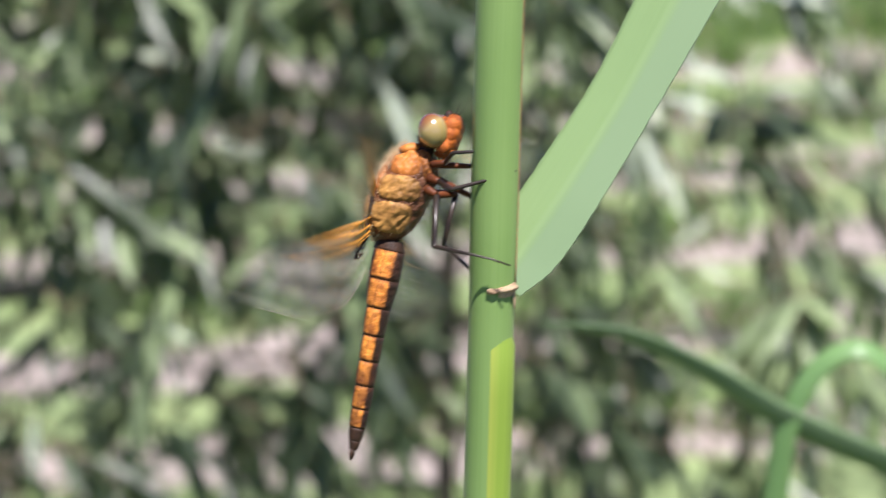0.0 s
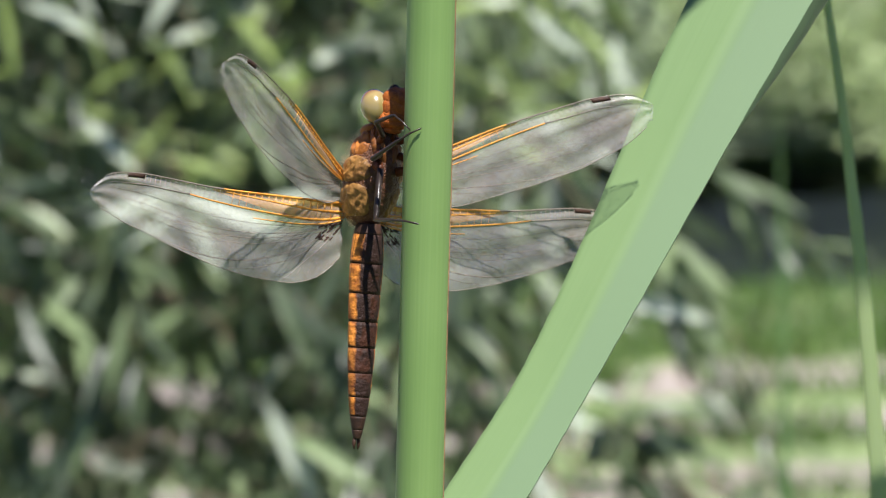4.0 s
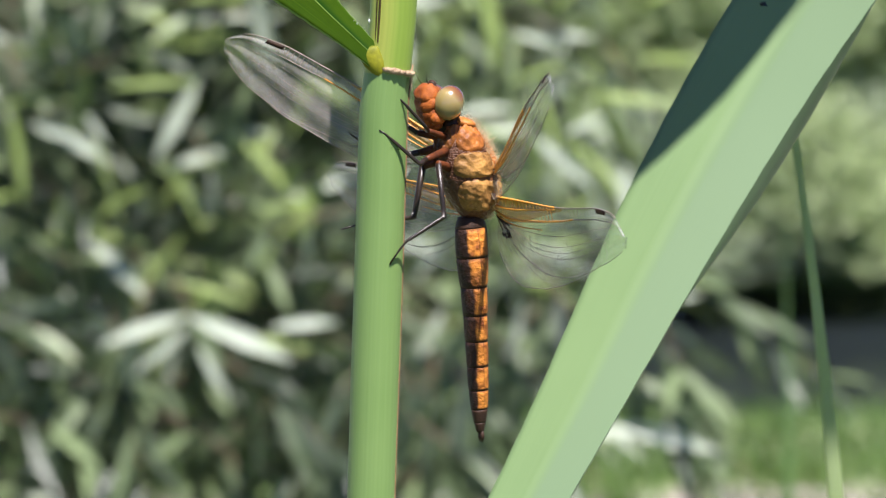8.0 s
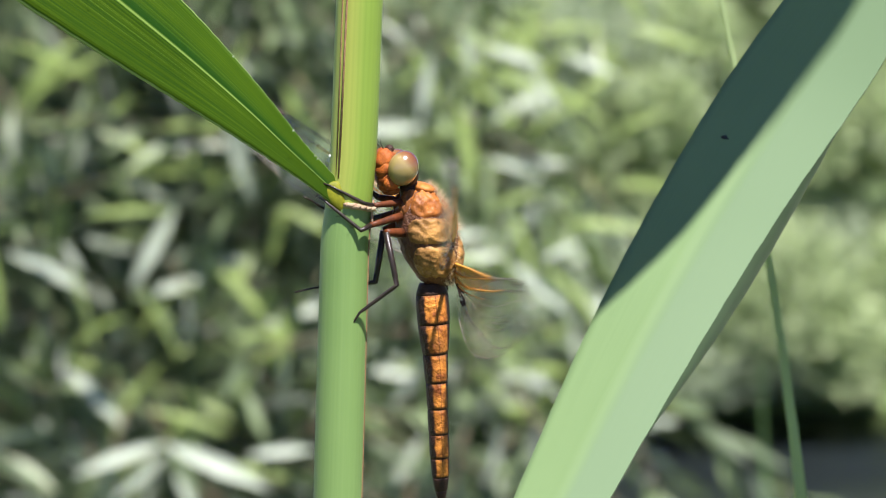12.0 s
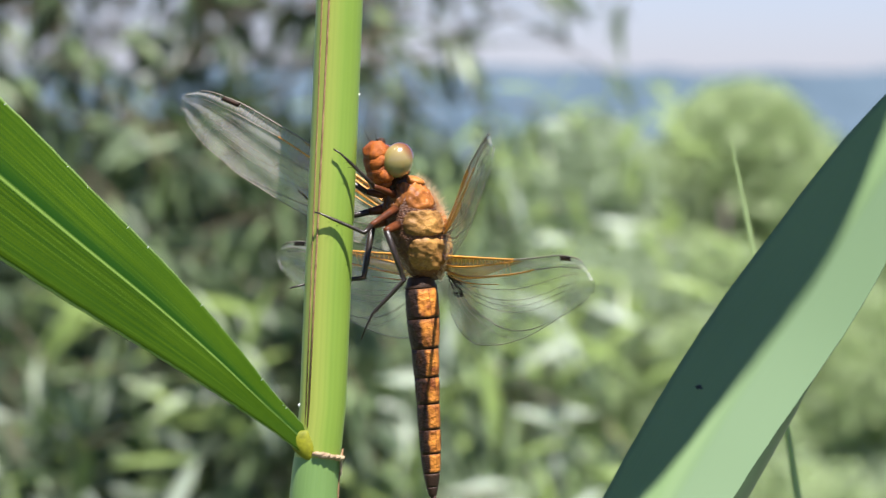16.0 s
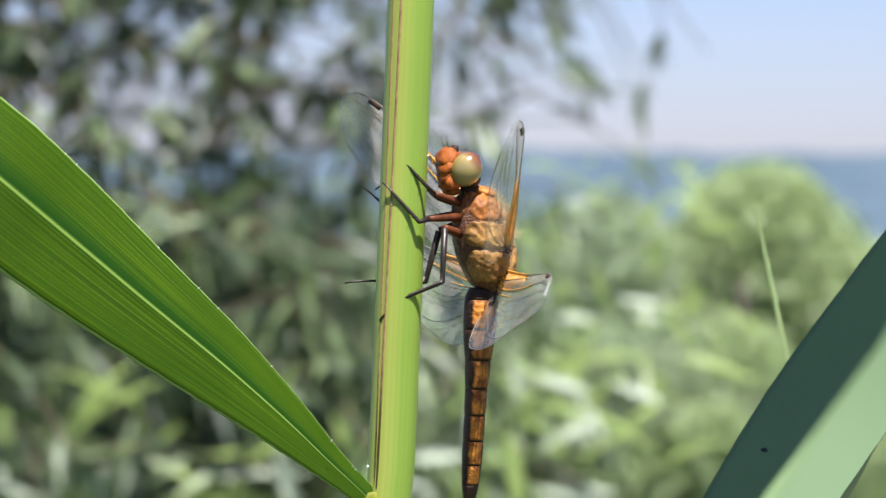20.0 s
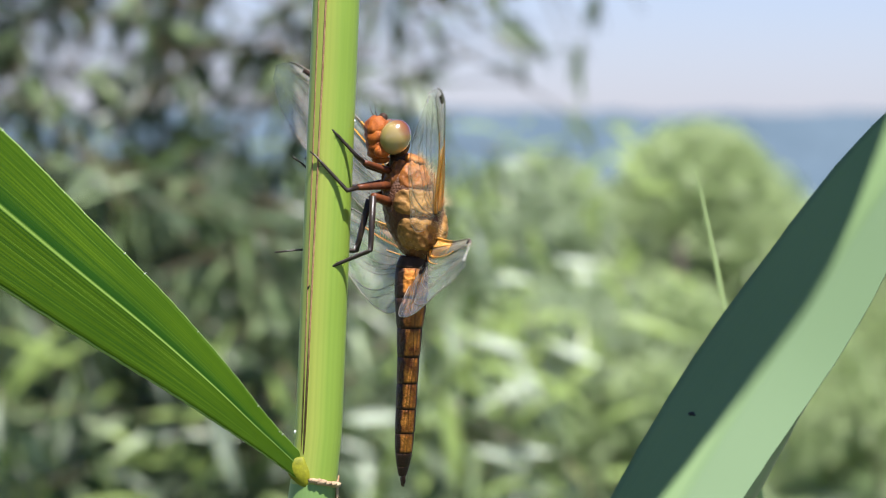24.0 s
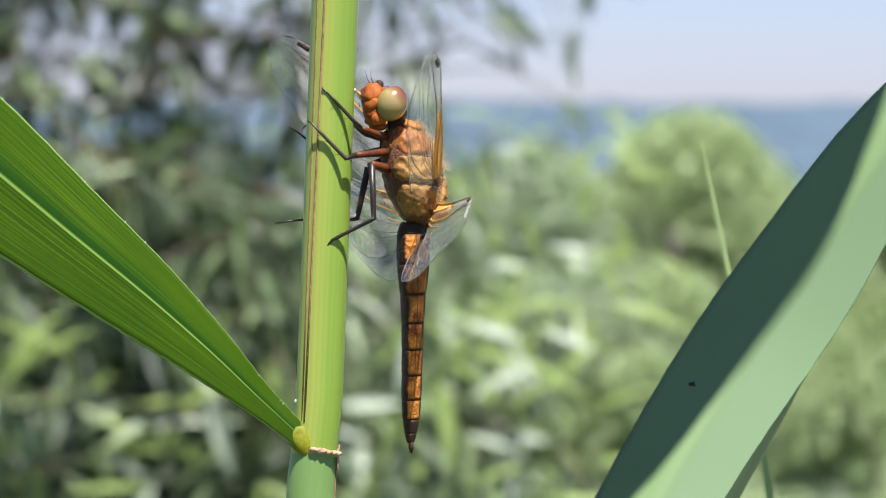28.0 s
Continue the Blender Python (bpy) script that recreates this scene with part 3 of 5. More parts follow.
def single_leaf(me, material, tree, base, way, up, length):
    side = up.cross(way).normalized()
    nrm = way.cross(side).normalized()
    ob = new("leaf", me)
    if not me.materials:
        me.materials.append(material)
    m = Matrix((way * length, side * length, nrm * length)).transposed().to_4x4()
    m.translation = base
    ob.matrix_world = m
    ob.parent = tree


def willow():
    rng = random.Random(11)
    eye, near = Vector((0, -0.5, 1.6)), 0.76

    def at(x, y, z):
        """Places in the crown, brought near."""
        return eye + (Vector((x, y, z)) - eye) * near

    foot = at(-0.95, 4.7, 0)
    tree = thing("willow_tree", "dark green narrow-leaved willow with drooping twigs beside the field", "tree", (foot.x, foot.y, 0))
    off = Vector(tree.location)
    bm = bmesh.new()
    tube(bm, [Vector((0, 0, -0.05)), at(-0.93, 4.68, 0.9) - off, at(-0.86, 4.66, 1.7) - off, at(-0.8, 4.6, 3.1) - off], [0.08, 0.06, 0.05, 0.02], 12)
    part("trunk", bm, M_BARK, tree)
    limbs = [((-0.93, 4.68, 0.4), (-0.6, 4.5, 0.62), (-0.1, 4.2, 0.72), (0.34, 4.0, 0.60)),
             ((-0.92, 4.68, 0.8), (-0.5, 4.45, 1.15), (-0.05, 4.25, 1.30), (0.2, 4.1, 1.2)),
             ((-0.88, 4.66, 1.3), (-0.5, 4.4, 1.75), (-0.1, 4.3, 2.05), (0.35, 4.1, 2.08)),
             ((-0.84, 4.64, 1.8), (-0.5, 4.5, 2.2), (-0.15, 4.4, 2.4), (0.05, 4.3, 2.4)),
             ((-0.93, 4.68, 0.15), (-0.6, 4.35, 0.3), (-0.2, 4.0, 0.38), (0.1, 3.9, 0.30)),
             ((-0.12, 4.45, -0.55), (-0.10, 4.42, 0.5), (-0.07, 4.38, 1.1), (-0.05, 4.3, 2.0))]
    for l in limbs:
        bm = bmesh.new()
        c = curve_at([(*at(*p), 0) for p in l], 14)[:, :3]
        tube(bm, [Vector(p) - off for p in c], list(np.linspace(0.013, 0.003, 14)), 7)
        part("limb", bm, M_BARK, tree)
    verts, faces = [], []
    tw = bmesh.new()

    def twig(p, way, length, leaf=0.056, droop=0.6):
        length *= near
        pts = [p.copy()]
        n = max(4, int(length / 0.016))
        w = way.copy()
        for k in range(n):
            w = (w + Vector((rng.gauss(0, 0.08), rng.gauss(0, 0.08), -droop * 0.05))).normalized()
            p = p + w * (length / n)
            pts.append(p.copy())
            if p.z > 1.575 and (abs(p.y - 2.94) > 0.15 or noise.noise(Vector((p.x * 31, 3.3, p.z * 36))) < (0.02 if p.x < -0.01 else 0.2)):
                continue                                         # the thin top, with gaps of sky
            if p.z < 1.13 and noise.noise(Vector((p.x * 11, 8.1, p.z * 15))) < min(-0.06, (1.10 - p.z) * 1.0 - 0.35):
                continue                                         # and the open skirt, with gaps of field
            for s in range(2):
                if rng.random() < 0.88:
                    spin = Vector((rng.gauss(0, 1), rng.gauss(0, 1), rng.gauss(0, 1))).normalized()
                    lw = (w * 0.7 + spin * 0.75 + Vector((0, 0, -0.3))).normalized()
                    leaf_arrays(verts, faces, p - off, lw, ((GLINT + spin * 0.25) if rng.random() < 0.08 else (Vector((0, -0.3, 1)) + spin * 0.9)).normalized(),
                                leaf * rng.uniform(0.6, 1.25), leaf * rng.uniform(0.14, 0.22), rng.uniform(0, 0.3))
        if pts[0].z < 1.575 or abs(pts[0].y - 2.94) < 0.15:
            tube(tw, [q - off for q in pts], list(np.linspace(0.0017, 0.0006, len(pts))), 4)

    # the dense side
    for k in range(820):
        x = -0.78 + 0.82 * rng.random() ** 0.9 + rng.gauss(0, 0.05)
        z = rng.uniform(0.12, 2.25)
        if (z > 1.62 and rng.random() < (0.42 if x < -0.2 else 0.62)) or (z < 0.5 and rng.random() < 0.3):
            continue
        p = at(x, rng.uniform(3.5, 4.75), z)
        twig(p, Vector((rng.gauss(0.15, 0.7), rng.gauss(-0.1, 0.4), rng.gauss(-0.15, 0.55))).normalized(), rng.uniform(0.12, 0.3))
    # the shaded heart of the crown
    for k in range(260):
        x, z = rng.uniform(-0.62, -0.10), rng.uniform(0.9, 1.72)
        twig(at(x, rng.uniform(4.4, 4.9), z), Vector((rng.gauss(0, 0.7), rng.gauss(0, 0.4), rng.gauss(-0.15, 0.5))).normalized(), rng.uniform(0.12, 0.26))
    for k in range(80):
        twig(at(rng.uniform(-0.48, -0.22), rng.uniform(4.2, 4.8), rng.uniform(1.3, 1.88)), Vector((rng.gauss(0, 0.6), rng.gauss(0, 0.4), rng.gauss(-0.3, 0.5))).normalized(), rng.uniform(0.12, 0.24))
    for k in range(110):
        twig(at(rng.uniform(-0.75, 0.05), rng.uniform(4.3, 4.9), rng.uniform(0.45, 0.95)), Vector((rng.gauss(0, 0.7), rng.gauss(0, 0.4), rng.gauss(-0.15, 0.5))).normalized(), rng.uniform(0.12, 0.26))
    # one open layer of twigs against the sky
    for k in range(330):
        x = -0.85 + 0.90 * rng.random()
        twig(at(x, rng.uniform(3.9, 4.2), rng.uniform(1.62, 2.0)), Vector((rng.gauss(0.1, 0.8), rng.gauss(0, 0.1), rng.gauss(-0.1, 0.45))).normalized(), rng.uniform(0.12, 0.26))
    # the upper crown, which shades the lower twigs
    for k in range(120):
        twig(at(rng.uniform(-0.95, -0.02), rng.uniform(3.1, 4.6), rng.uniform(1.92, 2.7)), Vector((rng.gauss(0, 0.8), rng.gauss(0, 0.6), rng.gauss(-0.05, 0.3))).normalized(), rng.uniform(0.16, 0.32), 0.075)
    # dark drooping twigs of the skirt
    for k in range(150):
        p = at(-0.7 + 1.0 * rng.random(), rng.uniform(3.3, 3.7), rng.uniform(0.15, 1.05))
        if p.x > 0.2 and p.z > 0.98:
            continue
        twig(p, Vector((rng.gauss(0.2, 0.6), rng.gauss(-0.1, 0.2), rng.gauss(-0.5, 0.4))).normalized(), rng.uniform(0.12, 0.24), 0.068)
    # looser twigs reaching over the field
    for k in range(36):
        p = at(rng.uniform(0.08, 0.32), rng.uniform(3.4, 4.0), rng.uniform(0.35, 0.72))
        twig(p, Vector((rng.gauss(0.3, 0.4), rng.gauss(0, 0.3), rng.gauss(-0.3, 0.4))).normalized(), rng.uniform(0.10, 0.2), 0.07)
    for k in range(20):
        p = at(rng.uniform(0.02, 0.22), rng.uniform(3.7, 4.4), rng.uniform(0.75, 1.75))
        twig(p, Vector((rng.gauss(0.1, 0.4), rng.gauss(0, 0.3), rng.gauss(-0.5, 0.3))).normalized(), rng.uniform(0.10, 0.2))
    for x, z in ((0.13, 1.86), (0.17, 1.80), (0.22, 1.84), (0.30, 0.78), (0.36, 0.70), (0.38, 0.62)):
        for k in range(2):
            twig(at(x + rng.gauss(0, 0.02), rng.uniform(3.8, 4.2), z), Vector((0.35, 0, -0.6)).normalized(), 0.14, 0.055)
    # pale sides turned to the sun, one by one; glare added to their colour
    pale = [leaf_unit(b) for b in (0.04, 0.12, 0.22)]
    green = [leaf_unit(b) for b in (0.05, 0.15, 0.25)]
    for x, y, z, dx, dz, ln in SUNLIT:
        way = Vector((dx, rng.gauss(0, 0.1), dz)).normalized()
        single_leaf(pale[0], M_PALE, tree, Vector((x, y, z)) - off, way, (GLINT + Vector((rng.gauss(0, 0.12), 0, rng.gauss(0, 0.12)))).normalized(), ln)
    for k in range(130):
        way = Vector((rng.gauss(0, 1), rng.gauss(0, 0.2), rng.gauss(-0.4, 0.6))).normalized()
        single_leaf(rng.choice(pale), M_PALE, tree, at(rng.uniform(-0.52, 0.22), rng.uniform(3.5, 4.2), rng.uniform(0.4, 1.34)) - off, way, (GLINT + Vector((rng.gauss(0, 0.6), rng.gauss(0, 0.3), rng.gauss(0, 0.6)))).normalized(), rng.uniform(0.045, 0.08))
    for k in range(40):
        way = Vector((rng.gauss(0.4, 1), rng.gauss(0, 0.2), rng.gauss(-0.3, 0.6))).normalized()
        pick = k % 3 == 0
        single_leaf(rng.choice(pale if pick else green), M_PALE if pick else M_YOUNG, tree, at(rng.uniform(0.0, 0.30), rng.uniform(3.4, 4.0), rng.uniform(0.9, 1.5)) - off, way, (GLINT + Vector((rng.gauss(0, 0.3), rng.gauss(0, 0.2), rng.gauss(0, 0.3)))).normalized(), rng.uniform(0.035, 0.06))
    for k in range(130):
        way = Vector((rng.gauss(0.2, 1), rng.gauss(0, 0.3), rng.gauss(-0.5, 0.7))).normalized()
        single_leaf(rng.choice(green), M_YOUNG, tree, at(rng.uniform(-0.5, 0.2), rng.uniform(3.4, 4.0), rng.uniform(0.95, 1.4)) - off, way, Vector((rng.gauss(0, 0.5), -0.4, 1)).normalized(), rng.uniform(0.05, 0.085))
    # a young spray hanging at the crown's edge
    for k in range(100):
        way = Vector((rng.gauss(0.3, 0.8), rng.gauss(0, 0.3), rng.gauss(-0.5, 0.5))).normalized()
        p = Vector((0.04 + 0.20 * rng.random() ** 1.4, rng.uniform(2.6, 3.0), rng.uniform(1.40, 1.60)))
        single_leaf(rng.choice(green), M_YOUNG, tree, p - off, way, Vector((rng.gauss(0, 0.5), -0.4, 1)).normalized(), rng.uniform(0.03, 0.055))
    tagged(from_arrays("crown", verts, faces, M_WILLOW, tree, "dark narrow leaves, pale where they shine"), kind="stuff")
    tagged(part("twig_mass", tw, M_TWIG, tree), kind="stuff")


def bush(name, label, at, radius, top, seed, material, count):
    rng = random.Random(seed)
    b = thing(name, label, "bush", (at[0], at[1], 0), "bushes beyond the ditch")
    bm = bmesh.new()
    for k in range(5):
        a = k * 1.3 + rng.random()
        tube(bm, [(0.05 * math.cos(a), 0.05 * math.sin(a), -0.1), (0.2 * math.cos(a), 0.2 * math.sin(a), 0.4), (radius * 0.5 * math.cos(a), radius * 0.5 * math.sin(a), top * 0.8)], [0.03, 0.025, 0.01], 6)
    part("stem", bm, M_BARK, b)
    verts, faces = [], []
    lumps = []
    for k in range(64):
        u, a = rng.random() ** 0.8, rng.uniform(0, 2 * math.pi)       # share of the height, way round
        girth = radius * 1.2 * (1 - u ** 1.8)
        size = radius * rng.uniform(0.16, 0.30)
        lumps.append((Vector((max(0.0, girth - size * 0.8) * math.cos(a), max(0.0, girth - size * 0.8) * math.sin(a), min(top * u, top - size))), size))
    for k in range(22):
        a = k * 2 * math.pi / 22
        lumps.append((Vector((radius * 1.0 * math.cos(a), radius * 1.0 * math.sin(a), rng.uniform(0.1, 0.42))), radius * rng.uniform(0.22, 0.3)))
    for k in range(count):
        c, r = lumps[k % len(lumps)]
        d = Vector((rng.gauss(0, 1), rng.gauss(0, 1), rng.gauss(0, 1))).normalized()
        p = c + d * r * rng.uniform(0.6, 1.05)
        if p.z < 0.08 or p.z > top * 1.04:
            continue
        s = rng.uniform(0.012, 0.028)
        t1 = (d * rng.gauss(0, 0.6) + Vector((rng.gauss(0, 1), rng.gauss(0, 1), rng.gauss(0, 0.7)))).normalized()
        t2 = t1.cross(Vector((rng.gauss(0, 1), rng.gauss(-0.6, 1), rng.gauss(0.6, 1)))).normalized()
        i0 = len(verts)
        verts.extend((p - t1 * s, p + t2 * s * 0.4, p + t1 * s, p - t2 * s * 0.4))
        faces.append((i0, i0 + 1, i0 + 2, i0 + 3))
    from_arrays("crown", verts, faces, material, b)


def meadow():
    rng = random.Random(5)
    verts, faces = [], []
    for k in range(26000):
        y = rng.uniform(4.2, 8.15)
        x = rng.uniform(-0.9, 1.3)
        band = math.sin((y * 0.99 + x * 0.156) * 12.4 + 1.2 * noise.noise(Vector((x, y, 2)))) + 0.9 * noise.noise(Vector((x * 2.2, y * 2.2, 0)))
        if y < 7.4 and band < 0.75:
            continue
        p = Vector((x, y, -0.03))
        h = rng.uniform(0.03, 0.08)
        a = rng.uniform(0, math.pi)
        s = Vector((math.cos(a), math.sin(a), 0)) * 0.004
        tip = p + Vector((rng.gauss(0, 0.03), rng.gauss(0, 0.03), h + 0.03))
        mid = p.lerp(tip, 0.55) + Vector((0, 0, 0.012))
        i0 = len(verts)
        verts.extend((p - s, p + s, mid + s * 0.8, mid - s * 0.8, tip))
        faces.extend(((i0, i0 + 1, i0 + 2, i0 + 3), (i0 + 3, i0 + 2, i0 + 4)))
    tagged(from_arrays("meadow_grass", verts, faces, M_GRASS), "short green grass growing in strips on the field", "grass", kind="stuff")


willow()
bush("bush", "rounded sunlit grey-green bush beyond the ditch", (0.92, 10.75), 0.82, 1.60, 3, M_BUSH_Y, 120000)
bush("bush", "low grey-green bush beyond the ditch", (0.46, 10.62), 0.80, 1.51, 4, M_BUSH, 90000)
bush("bush", "rounded grey-green bush beyond the ditch", (1.72, 11.0), 0.82, 1.60, 6, M_BUSH_Y, 90000)
bush("bush", "dense grey-green bush beyond the ditch", (-0.55, 10.8), 0.85, 1.46, 7, M_BUSH, 80000)
bush("bush", "dense grey-green bush beyond the ditch", (-2.2, 11.1), 1.0, 1.5, 8, M_BUSH, 6000)
bush("bush", "dense grey-green bush beyond the ditch", (3.6, 11.3), 1.0, 1.4, 9, M_BUSH, 5000)
meadow()


# ---- reeds and grass ----
# control rows of blades: x, y, z, width, lean
LEAF_A = [
    (-0.0093, 0.0010, 1.4648, 0.0063, 20),
    (-0.0063, 0.0030, 1.4689, 0.0097, 22),
    (-0.0010, 0.0060, 1.4762, 0.0101, 24),
    (0.0071, 0.0110, 1.4882, 0.0096, 24),
    (0.0159, 0.0170, 1.5035, 0.0110, 24),
    (0.0315, 0.0280, 1.5321, 0.0148, 22),
    (0.0448, 0.0360, 1.5538, 0.0165, 20),
    (0.0581, 0.0420, 1.5726, 0.0171, 20),
    (0.0783, 0.0460, 1.5994, 0.0128, 20),
    (0.1054, 0.0490, 1.6150, 0.0135, 20),
    (0.1459, 0.0500, 1.6298, 0.0129, 20),
    (0.1940, 0.0500, 1.6217, 0.0008, 20),
]
LEAF_B = [
    (-0.0078, -0.0022, 1.5554, 0.0025, -20),
    (-0.0120, -0.0030, 1.5594, 0.0038, -30),
    (-0.0147, -0.0040, 1.5620, 0.0051, -36),
    (-0.0192, -0.0060, 1.5666, 0.0077, -38),
    (-0.0241, -0.0080, 1.5713, 0.0102, -38),
    (-0.0288, -0.0100, 1.5756, 0.0124, -38),
    (-0.0382, -0.0140, 1.5838, 0.0158, -38),
    (-0.0474, -0.0180, 1.5920, 0.0186, -37),
    (-0.0575, -0.0220, 1.6008, 0.0196, -35),
    (-0.0914, -0.0270, 1.6269, 0.0175, -30),
    (-0.1348, -0.0300, 1.6459, 0.0095, -20),
    (-0.1690, -0.0300, 1.6459, 0.0007, -20),
]
LEAF_OVER = [
    (0.1132, -0.0222, 1.8335, 0.0133, -45),
    (0.1046, -0.0257, 1.8083, 0.0132, -45),
    (0.0969, -0.0287, 1.7849, 0.0127, -45),
    (0.0902, -0.0302, 1.7658, 0.0118, -45),
    (0.0813, -0.0308, 1.7488, 0.0111, -45),
    (0.0731, -0.0309, 1.7319, 0.0099, -45),
    (0.0632, -0.0313, 1.7124, 0.0080, -45),
    (0.0555, -0.0305, 1.6978, 0.0057, -45),
    (0.0492, -0.0293, 1.6854, 0.0034, -45),
    (0.0470, -0.0279, 1.6763, 0.0020, -45),
]
LEAF_OVER_HIGH = [
    (0.1067, -0.0264, 1.8661, 0.0162, -45),
    (0.0981, -0.0300, 1.8408, 0.0160, -45),
    (0.0908, -0.0331, 1.8169, 0.0154, -45),
    (0.0848, -0.0349, 1.7969, 0.0144, -45),
    (0.0765, -0.0358, 1.7791, 0.0134, -45),
    (0.0691, -0.0363, 1.7612, 0.0120, -45),
    (0.0605, -0.0373, 1.7403, 0.0097, -45),
    (0.0546, -0.0374, 1.7238, 0.0069, -45),
    (0.0501, -0.0371, 1.7095, 0.0041, -45),
    (0.0495, -0.0363, 1.6991, 0.0020, -45),
]
BLADE_THIN = [
    (0.0728, 0.1200, 1.4000, 0.0034, -12),
    (0.0714, 0.1200, 1.4400, 0.0031, -12),
    (0.0681, 0.1200, 1.4800, 0.0024, -12),
    (0.0631, 0.1200, 1.5200, 0.0014, -12),
    (0.0562, 0.1200, 1.5600, 0.0009, -12),
    (0.0521, 0.1200, 1.5800, 0.0007, -12),
    (0.0492, 0.1200, 1.5935, 0.0003, -12),
]
BLADE_ARCH = [
    (0.1424, 0.5000, 1.2601, 0.0064, 30),
    (0.1024, 0.5000, 1.2761, 0.0087, 30),
    (0.0657, 0.5000, 1.2921, 0.0093, 30),
    (0.0428, 0.5000, 1.3063, 0.0081, 35),
    (0.0216, 0.5000, 1.3165, 0.0055, 35),
    (-0.0010, 0.5000, 1.3202, 0.0009, 35),
]
BLADE_LOOP = [
    (0.0567, 0.5000, 1.1697, 0.0058, 20),
    (0.0581, 0.5000, 1.2359, 0.0067, 25),
    (0.0621, 0.5000, 1.2762, 0.0070, 25),
    (0.0656, 0.5000, 1.2952, 0.0067, 30),
    (0.0745, 0.5000, 1.3094, 0.0061, 40),
    (0.0849, 0.5000, 1.3128, 0.0064, 50),
    (0.0957, 0.5000, 1.3031, 0.0058, 50),
    (0.1038, 0.5000, 1.2809, 0.0015, 40),
]
BLADE_U1 = [
    (0.2668, 2.2000, 0.6631, 0.0071, 20),
    (0.2651, 2.2000, 0.8339, 0.0071, 20),
    (0.2631, 2.2000, 1.0005, 0.0055, 20),
    (0.2602, 2.2000, 1.1227, 0.0031, 20),
    (0.2565, 2.2000, 1.2428, 0.0004, 20),
]
NODE_B = Vector((-0.0054, 0.0, 1.5544))
NODE_A_Z = 1.4642


def reed_axis(z):
    dz = z - NODE_B.z
    step = min(1.0, max(0.0, (dz + 0.004) / 0.008))          # the upper stalk stands a little off the sheath's axis
    return Vector((NODE_B.x - 0.0022 + 0.0007 * step + dz * (0.042 if dz > 0 else 0.0315), 0.0, z))


def seam(parent, angle, z0, z1, r, width, sway=0.0, turn=0.0):
    """A thin brown sheath margin along the stalk, at an angle round it."""
    bm = bmesh.new()
    pts = []
    for i in range(25):
        z = z0 + (z1 - z0) * i / 24
        a = radians(angle + turn * i / 24 + sway * math.sin(i * 0.5))
        pts.append(reed_axis(z) + Vector((math.cos(a), math.sin(a), 0)) * (r + 0.00002))
    tube(bm, pts, width, 5)
    part("sheath_margin", bm, M_EDGE, parent, "thin dry brown sheath margin")


